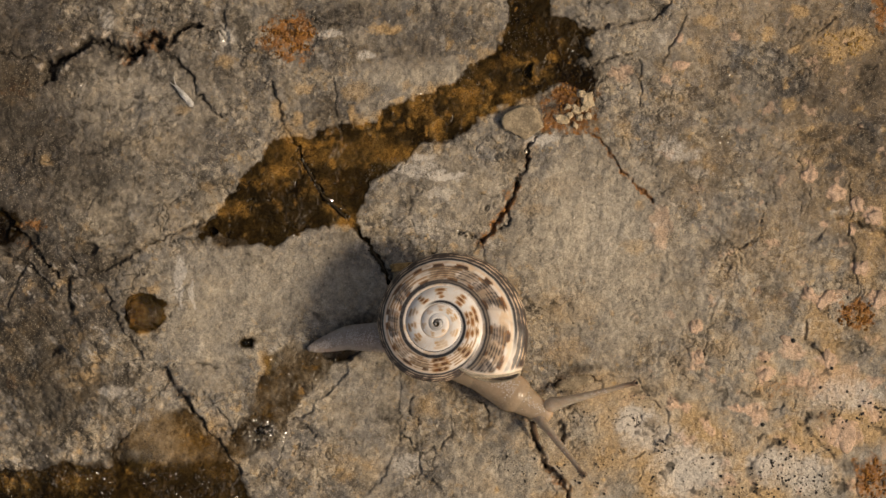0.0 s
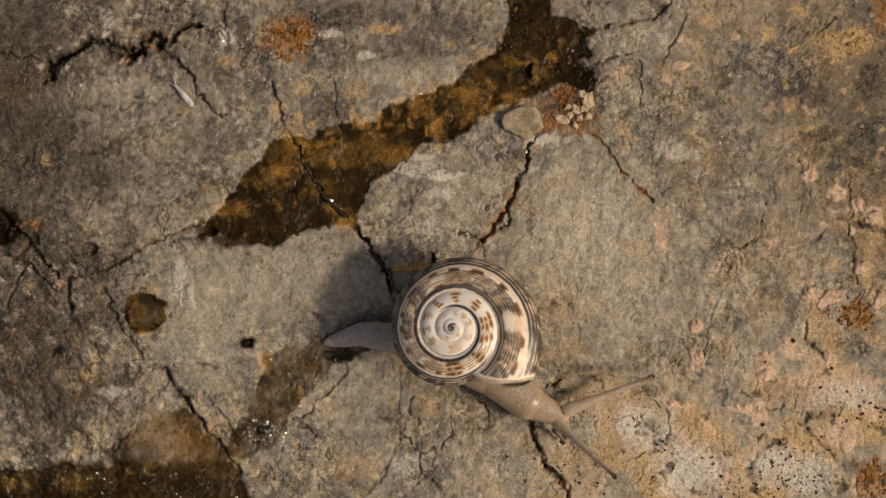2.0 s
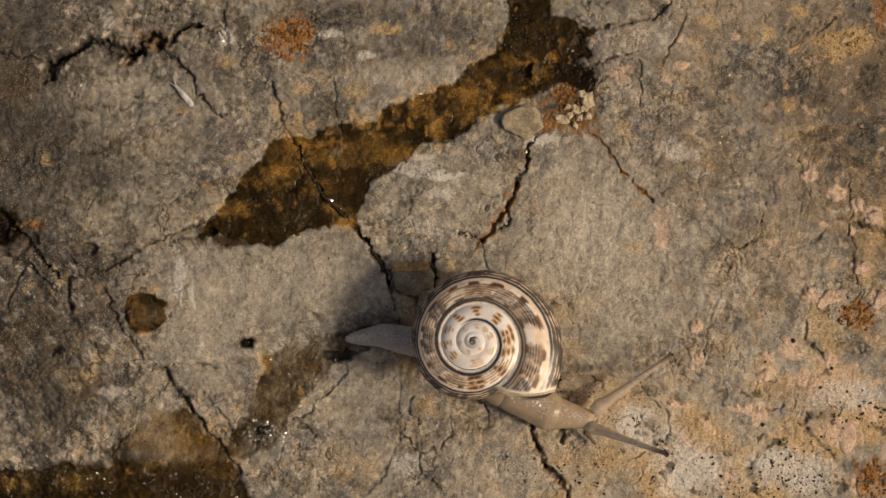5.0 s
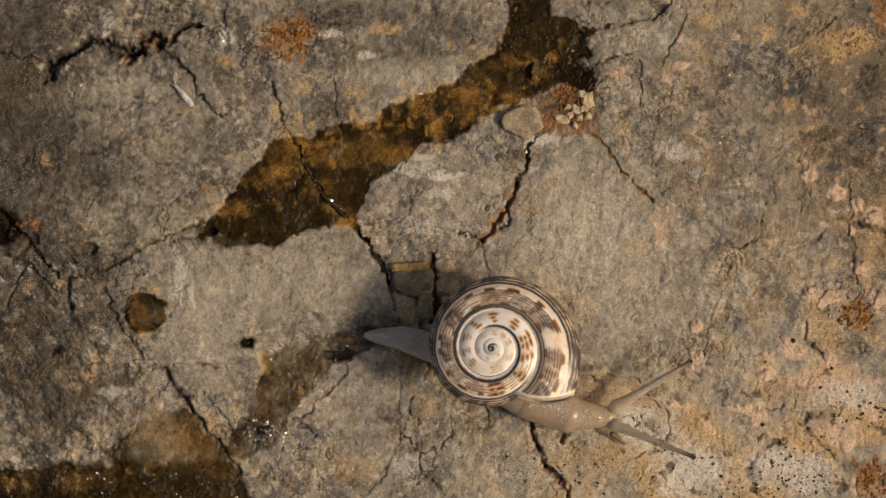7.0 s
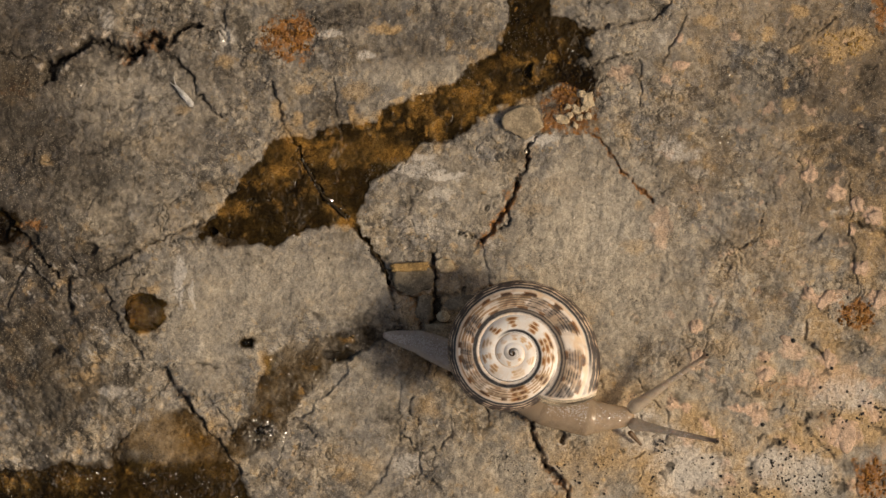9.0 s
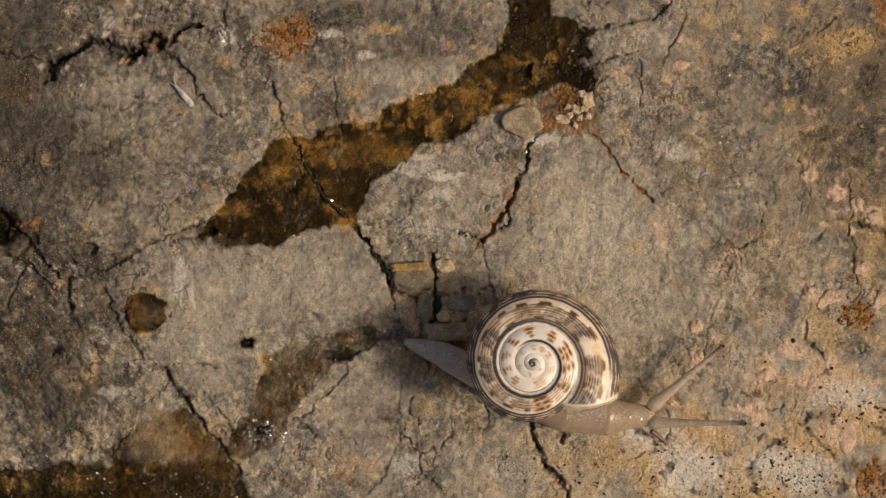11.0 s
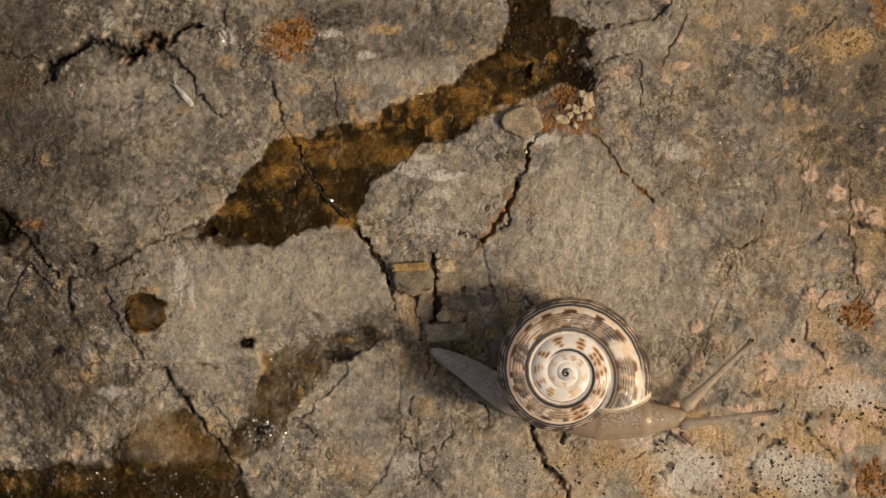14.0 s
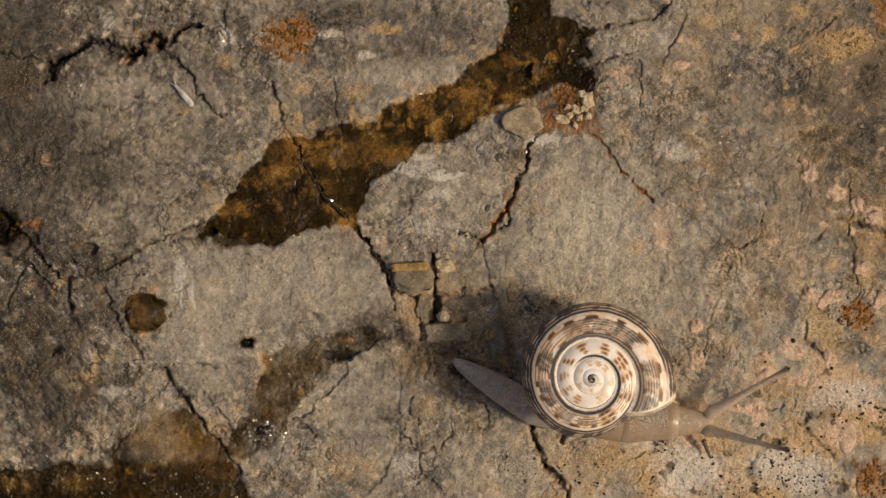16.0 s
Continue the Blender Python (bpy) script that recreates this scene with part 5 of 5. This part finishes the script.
specks = (strewn(1, 110, 990, 690, 1200, 880, 1.0, 2.5) + strewn(2, 130, 1160, 770, 1450, 880, 1.0, 2.7) + strewn(6, 110, 1330, 770, 1470, 880, 1.0, 2.7, -0.2) + strewn(3, 60, 1470, 690, 1568, 760, 1.2, 2.6)
          + strewn(4, 40, 890, 760, 1000, 880, 1.0, 2.6) + [(1403, 603, 5.0), (1472, 652, 3.0), (1354, 640, 3.0), (1350, 752, 4.0), (1452, 686, 3.5)])
scatter("dark_grains", specks, SPECK, "black lichen specks dotted over pale rock", "lichen", 5)


def crust(u, v, a, b, mat, label, seed, count=420):
    rng = random.Random(seed)
    places = []
    while len(places) < count:
        x, y = rng.gauss(0, 0.5), rng.gauss(0, 0.5)
        if x * x + y * y < 1 and noise.noise((x * 3.2, y * 3.2, seed)) > 0.05:
            places.append((u + x * a, v + y * b, rng.uniform(0.9, 2.6)))
    scatter("lichen_crust", places, mat, label, "lichen", seed)


crust(513, 66, 50, 42, LICHEN, "rust-orange lichen crust on grey rock", 31, 260)
crust(1516, 560, 34, 30, LICHEN, "rust-orange lichen crust on grey rock", 32, 150)
crust(1498, 76, 50, 30, LICHEN_YELLOW, "yellow-ochre lichen crust on grey rock", 33, 70)
crust(1548, 850, 30, 42, LICHEN, "rust-orange lichen crust on grey rock", 34, 150)
crust(1008, 172, 36, 26, LICHEN, "rust-brown crust among pale stone chips", 35, 120)

# mirror-like facets added to make the glints of wet rock, tilted this way and that


def facets(name, places, mat, label, category, seed):
    """Many tiny flat facets joined into one object, each leaning about the glint direction."""
    rng = random.Random(seed)
    verts, faces = [], []
    for u, v, r in places:
        c = at(u, v, 0) + Vector((0, 0, (height(u, v) + 0.7) * G))
        glint_lean = Vector((0.47, -0.09, 1.0)) + Vector((rng.gauss(0, 0.17), rng.gauss(0, 0.16), 0))      # leaned halfway between sun and lens, so they glint
        lean = Vector((0, 0, 1)).rotation_difference(glint_lean).to_matrix()
        n, o = rng.randint(5, 7), len(verts)
        long, spin = rng.uniform(1.0, 1.9), rng.uniform(0, 6.28)
        ring = []
        for k in range(n):
            t = k * math.tau / n + rng.uniform(-0.2, 0.2)
            x, y = r * long * math.cos(t), r * math.sin(t)
            ring.append((x * math.cos(spin) - y * math.sin(spin), x * math.sin(spin) + y * math.cos(spin)))
        verts += [c + lean @ Vector((x * G, y * G, 0.5 * r * G)) for x, y in ring]
        verts += [c + lean @ Vector((1.3 * x * G, 1.3 * y * G, -1.2 * r * G)) for x, y in ring]
        faces.append([o + k for k in range(n)])
        faces += [[o + n + k, o + n + (k + 1) % n, o + (k + 1) % n, o + k] for k in range(n)]
    me = bpy.data.meshes.new(name)
    me.from_pydata(verts, [], faces)
    me.materials.append(mat)
    return tagged(new(name, me), label, category, kind="stuff")


drenched = (strewn(51, 1600, 0, 826, 430, 882, 0.22, 0.73, -0.2) + strewn(52, 960, 440, 600, 560, 800, 0.22, 0.65, -0.3) + strewn(53, 304, 390, 250, 640, 420, 0.22, 0.62)
            + strewn(58, 384, 30, 420, 130, 520, 0.22, 0.56) + strewn(59, 480, 200, 720, 330, 860, 0.22, 0.56) + strewn(60, 480, 560, 540, 710, 640, 0.22, 0.67)
            + strewn(62, 144, 640, 430, 690, 500, 0.22, 0.65) + strewn(67, 256, 880, 20, 1040, 150, 0.22, 0.51))
glints = (strewn(54, 1242, 60, 90, 240, 300, 0.20, 0.62) + strewn(72, 60, 20, 88, 72, 110, 0.25, 0.6, -1) + strewn(73, 70, 84, 178, 130, 215, 0.25, 0.6, -1) + strewn(74, 60, 182, 684, 232, 702, 0.25, 0.6, -1) + strewn(75, 60, 340, 55, 425, 105, 0.25, 0.6, -1) + strewn(55, 1242, 640, 280, 800, 420, 0.20, 0.62) + strewn(56, 918, 1170, 240, 1290, 340, 0.20, 0.62)
          + strewn(61, 1404, 320, 0, 640, 240, 0.20, 0.62) + strewn(63, 864, 640, 0, 980, 170, 0.20, 0.62)
          + strewn(64, 1458, 0, 440, 200, 820, 0.20, 0.62) + strewn(65, 1080, 700, 600, 940, 880, 0.20, 0.62) + strewn(66, 300, 1180, 0, 1568, 560, 0.3, 0.7))
# facets added as the shine of water in the fissures
rng = random.Random(71)
shine = []
for (ax, ay), (bx, by), many in (((536, 282), (549, 310), 34), ((549, 310), (572, 348), 40), ((572, 348), (614, 386), 46), ((654, 440), (682, 482), 26),
                                 ((934, 256), (914, 330), 20), ((806, 408), (840, 424), 16), ((600, 590), (652, 612), 16)):
    for _ in range(many):
        f = rng.random()
        shine.append((ax + (bx - ax) * f + rng.gauss(0, 2.2), ay + (by - ay) * f + rng.gauss(0, 2.0), rng.uniform(0.7, 1.6)))
facets("water_glints", shine, WET_GLINT_FACET, "tiny facets added as the shine of water along a fissure", "crystals", 8)
drenched = [p for p in drenched if wetness(p[0], p[1]) > 0.3]
facets("glint_facets", drenched, WET_GLINT_FACET, "tiny facets added as sun glints on a film of water", "crystals", 6)
facets("glint_facets", glints, GLINT_FACET, "tiny facets added as sun glints on damp rock", "crystals", 7)


def dome(name, u, v, a, b, tall, label, seed=0.0):
    """A still drop of water: a shallow cap with an uneven rim."""
    bm = bmesh.new()
    rings = []
    top = bm.verts.new((0, 0, tall * G))
    for k in range(1, 13):
        f = k / 12
        ring = []
        for j in range(48):
            t = j * math.tau / 48
            wob = 1 + 0.10 * noise.noise((math.cos(t) * 1.5, math.sin(t) * 1.5, seed))
            ring.append(bm.verts.new((a * f * wob * math.cos(t) * G, b * f * wob * math.sin(t) * G, (tall * (1 - f * f) ** 0.8 - 4 * f * f) * G)))
        rings.append(ring)
    for j in range(48):
        bm.faces.new((top, rings[0][j], rings[0][(j + 1) % 48]))
        for p, s in zip(rings, rings[1:]):
            bm.faces.new((p[j], s[j], s[(j + 1) % 48], p[(j + 1) % 48]))
    ob = part(name, bm, WATER)
    ob.location = at(u, v, 0) + Vector((0, 0, height(u, v) * G))
    return tagged(ob, label, "water", "water drops on the rock")


dome("water_drop", 256, 556, 36, 34, 20, "clear water drop standing on brown rock", 2.0)
# added bump that shapes a highlight on the left of the big drop
dome("water_drop", 234, 553, 11, 9, 19, "small water bump added for the big drop's highlight", 5.0)
dome("water_drop", 437, 607, 10, 9, 6, "water filling a small dark pit", 7.0)
dome("water_drop", 97, 620, 9, 7, 7, "water filling a small dark pit", 8.0)
# a heap of added facets makes the glint of this wet patch
puddle = random.Random(57)
facets("glint_facets", [(puddle.gauss(472, 13), puddle.gauss(764, 10), 0.4 + 0.7 * puddle.random() ** 2) for _ in range(700)], WET_GLINT_FACET, "cluster of facets added as the glint of a wet patch", "crystals", 9)
for u, v, a, b in ((470, 762, 22, 14),):
    dome("water_drop", u, v, a, b, 6, "wrinkled water film glinting on wet rock", u * 0.1)


SEEP = material("seep_water", (0.030, 0.020, 0.009), 0.05, ior=1.33)


def rivulet(points, r, label):
    """Water held in a fissure."""
    bm = bmesh.new()
    rows = []
    for (ax, ay), (bx, by) in zip(points, points[1:]):
        for k in range(30):
            f = k / 30
            u, v = ax + (bx - ax) * f, ay + (by - ay) * f
            u += 2.0 * noise.noise((u * 0.09, v * 0.09, 1.0))
            wide = r * (1 + 0.5 * noise.noise((u * 0.06, v * 0.06, 4.0)))
            d = Vector((by - ay, bx - ax, 0)).normalized()
            c = at(u, v, 0) + Vector((0, 0, -2.5 * G))
            rows.append([bm.verts.new(c + d * (wide * s * G) + Vector((0, 0, (wide * 0.6 * (1 - s * s) - 3 * abs(s) + 1.6 * noise.noise((u * 0.22, v * 0.22, s))) * G))) for s in (-1, -0.75, -0.5, -0.25, 0, 0.25, 0.5, 0.75, 1)])
    for p, s in zip(rows, rows[1:]):
        for j in range(8):
            bm.faces.new((p[j], p[j + 1], s[j + 1], s[j]))
    bmesh.ops.recalc_face_normals(bm, faces=bm.faces)
    ob = part("water_thread", bm, SEEP)
    return tagged(ob, label, "water")


rivulet([(534, 282), (549, 310), (572, 348), (612, 386)], 3.4, "thread of water shining in a dark fissure")
rivulet([(656, 442), (674, 466), (682, 482)], 4.0, "thread of water shining in a dark fissure")

# a shed insect skin
husk = new("insect_husk")
tagged(husk, "pale dried insect skin with two tail threads on rock", "insect husk")
bm = bmesh.new()
rows = []
for k in range(25):
    f = k / 24
    rad = (1.8 + 4.0 * math.sin(math.pi * min(1, f * 0.62 + 0.08)) ** 1.6) * (1 + 0.10 * math.sin(f * 44)) * (1 - smooth(f, 0.9, 1.06))
    rows.append([bm.verts.new((f * 48 * G, rad * math.cos(t) * G, (rad * 0.6 * math.sin(t) + 2) * G)) for t in np.arange(12) * math.tau / 12])
for p, s in zip(rows, rows[1:]):
    for j in range(12):
        bm.faces.new((p[j], s[j], s[(j + 1) % 12], p[(j + 1) % 12]))
bmesh.ops.recalc_face_normals(bm, faces=bm.faces)
part("husk_body", bm, HUSK, husk)
for side in (-1, 1):
    bm = bmesh.new()
    rows = []
    for k in range(9):
        f = k / 8
        x, y = -f * 15, side * (1.2 + f * 5 + 3 * side * f * f)
        rows.append([bm.verts.new((x * G, (y + 0.9 * (1.1 - f) * math.cos(t)) * G, (2.5 + 0.9 * (1.1 - f) * math.sin(t)) * G)) for t in np.arange(6) * math.tau / 6])
    for p, s in zip(rows, rows[1:]):
        for j in range(6):
            bm.faces.new((p[j], s[j], s[(j + 1) % 6], p[(j + 1) % 6]))
    bmesh.ops.recalc_face_normals(bm, faces=bm.faces)
    part("tail_thread", bm, HUSK, husk)
husk.matrix_basis = Matrix.Translation(at(311, 152, height(320, 170) + 1)) @ pose(0, 0, 0, 0, 0, -50)

# ---- the crawl ----
# seconds, shell tip on the map (u, v), turn to the left, lean about x and about y in degrees
SHELL_WAY = [(0.0, 772.5, 572.0, 0.0, -9.9, -10.8), (0.5, 778.7, 573.3, -0.2, -10.0, -10.4), (1.0, 784.7, 575.4, -0.4, -10.0, -10.1),
             (1.5, 790.2, 578.8, -1.0, -10.1, -9.7), (2.0, 798.3, 579.5, -1.4, -10.2, -9.5), (2.5, 807.4, 577.5, -1.9, -10.4, -8.8),
             (3.0, 813.7, 582.2, -2.3, -10.3, -8.3), (3.5, 818.4, 589.0, -1.8, -10.4, -8.2), (4.0, 824.3, 594.2, -1.5, -10.2, -8.0),
             (6.5, 860.0, 614.4, 0.6, -9.1, -6.4), (7.0, 869.8, 615.7, 1.2, -9.1, -5.8), (7.5, 878.7, 616.8, 1.9, -9.2, -5.1),
             (8.0, 888.2, 619.0, 2.7, -9.2, -4.5), (8.5, 896.9, 622.8, 3.4, -9.1, -4.0)]
SHELL_WAY += [(9.0, 906.8, 624.2, 4.0, -9.0, -3.5), (11.5, 951.9, 648.5, 9.3, -7.4, -1.2), (12.0, 961.5, 651.8, 10.3, -6.9, -0.8),
              (12.5, 970.7, 651.0, 11.5, -6.6, -0.4), (13.0, 980.4, 657.0, 12.7, -6.1, 0.0), (13.5, 991.0, 654.0, 13.5, -6.0, 0.5),
              (14.0, 1001.6, 660.4, 14.9, -5.7, 1.1), (14.5, 1013.1, 662.2, 16.0, -5.4, 2.0), (15.0, 1024.9, 667.2, 16.9, -5.1, 2.7),
              (15.5, 1036.4, 668.0, 17.6, -5.0, 3.5), (16.0, 1048.0, 671.5, 18.2, -4.8, 3.9)]
# seconds, then (u, v) of the tail's tip, its bend and its root
TAIL_WAY = [(0.0, 550, 617, 615, 598, 700, 596), (2.0, 578, 607, 640, 592, 722, 600), (4.0, 603, 604, 663, 594, 742, 606),
            (6.5, 640, 594, 702, 596, 784, 620), (9.0, 683, 594, 743, 606, 824, 640), (11.5, 728, 609, 787, 631, 864, 673),
            (13.5, 757, 617, 818, 648, 892, 700), (16.0, 806, 640, 866, 677, 944, 724)]
# seconds, then (u, v) of the neck's root, its bend and the head
NECK_WAY = [(0.0, 850, 655, 905, 695, 955, 727), (2.0, 876, 668, 930, 708, 988, 737), (4.0, 896, 685, 955, 722, 1022, 742),
            (6.5, 930, 705, 998, 732, 1068, 738), (9.0, 968, 718, 1038, 738, 1112, 738), (11.5, 1010, 733, 1085, 738, 1155, 736),
            (13.5, 1050, 742, 1120, 740, 1190, 737), (16.0, 1110, 748, 1180, 744, 1245, 748)]
# seconds, then (u, v) of the tips of the two eye stalks
STALK_WAY = [(0.0, 1125, 678, 1034, 842), (0.5, 1130, 675, 1047, 838), (1.0, 1140, 670, 1067, 833), (1.5, 1148, 669, 1078, 838),
             (2.0, 1155, 667, 1090, 845), (2.5, 1162, 653, 1110, 831), (3.0, 1167, 647, 1125, 822), (3.5, 1170, 637, 1140, 812),
             (4.0, 1175, 630, 1157, 803), (6.5, 1212, 634, 1215, 805), (7.0, 1222, 640, 1228, 809), (7.5, 1236, 641, 1240, 813),
             (8.0, 1245, 637, 1248, 806), (8.5, 1248, 631, 1257, 799), (9.0, 1250, 629, 1269, 781)]
STALK_WAY += [(11.5, 1285, 612, 1330, 745), (12.0, 1290, 608, 1340, 739), (12.5, 1298, 606, 1346, 728), (13.0, 1305, 599, 1359, 722),
              (13.5, 1317, 598, 1365, 717), (14.0, 1330, 604, 1374, 728), (14.5, 1343, 614, 1378, 742), (15.0, 1361, 622, 1384, 768),
              (15.5, 1376, 638, 1390, 783), (16.0, 1394, 653, 1395, 797)]
FEELER_WAY = [(0.0, 952, 778), (2.0, 1000, 782), (4.0, 1026, 783), (6.5, 1098, 785), (9.0, 1134, 787), (11.5, 1186, 781), (13.5, 1218, 783), (16.0, 1256, 807)]


def between(rows, t):
    """The row's values at t seconds, on a smooth line through the rows."""
    ts = [r[0] for r in rows]
    if t <= ts[0]:
        return rows[0][1:]
    if t >= ts[-1]:
        return rows[-1][1:]
    k = max(i for i in range(len(ts) - 1) if ts[i] <= t)
    f = (t - ts[k]) / (ts[k + 1] - ts[k])
    return tuple(a + (b - a) * f for a, b in zip(rows[k][1:], rows[k + 1][1:]))


def toward(a, b):
    """A pose at a whose x axis points to b, its z axis up as far as can be."""
    x = (b - a).normalized()
    y = Vector((0, 0, 1)).cross(x).normalized()
    z = x.cross(y)
    m = Matrix((x, y, z)).transposed().to_4x4()
    m.translation = a
    return m


def motions():
    times = [r[0] for r in SHELL_WAY]
    ways = {ob: [] for ob in (shell, tail_tip, tail, foot, neck, head, eye_stalk_left, eye_stalk_right, feeler)}
    root = []
    for t in times:
        u, v, turn, lean_x, lean_y = between(SHELL_WAY, t)
        tip = at(u, v, APEX_Z)
        base = pose(tip.x, tip.y, 0, 0, 0, turn)
        root.append((t, base))
        back = base.inverted()
        lean = Matrix.Rotation(radians(lean_y), 4, "Y") @ Matrix.Rotation(radians(lean_x), 4, "X")
        ways[shell].append((t, back @ Matrix.Translation(tip) @ lean @ pose(0, 0, 0, 0, 0, turn)))
        tu = between(TAIL_WAY, t)
        nu = between(NECK_WAY, t)
        a, b, c = at(tu[0], tu[1], 6), at(tu[2], tu[3], 14), at(tu[4], tu[5], 20)
        d, e, f = at(nu[0], nu[1], 26), at(nu[2], nu[3], 26), at(nu[4], nu[5], 24)
        ways[tail_tip].append((t, back @ toward(a, b)))
        ways[tail].append((t, back @ toward(b, c)))
        ways[foot].append((t, back @ toward(c, d)))
        ways[neck].append((t, back @ toward(d, e)))
        ways[head].append((t, back @ toward(e, f)))
        ahead = (f - e).normalized()
        port = Vector((-ahead.y, ahead.x, 0))
        su = between(STALK_WAY, t)
        for stalk, k, out in ((eye_stalk_left, 0, 17), (eye_stalk_right, 2, -12)):
            start = f + ahead * (8 * G) + port * (out * G) + Vector((0, 0, 8 * G))
            rise = 70.0
            for _ in range(3):
                end = at(su[k], su[k + 1], 32 + rise)
                flat = math.hypot(end.x - start.x, end.y - start.y) / G
                rise = min(90.0, max(26.0, math.sqrt(max(TENTACLE ** 2 - flat ** 2, 0))))
            way = (end - start).normalized()
            ways[stalk].append((t, back @ toward(end - way * (TENTACLE * G), end)))
        fu = between(FEELER_WAY, t)
        end = at(fu[0], fu[1], 10)
        start = f - ahead * (2 * G) - port * (22 * G)
        way = (end - start).normalized()
        ways[feeler].append((t, back @ toward(end - way * (30 * G), end)))
    walk(snail, root)
    for ob, rows in ways.items():
        walk(ob, rows)


motions()
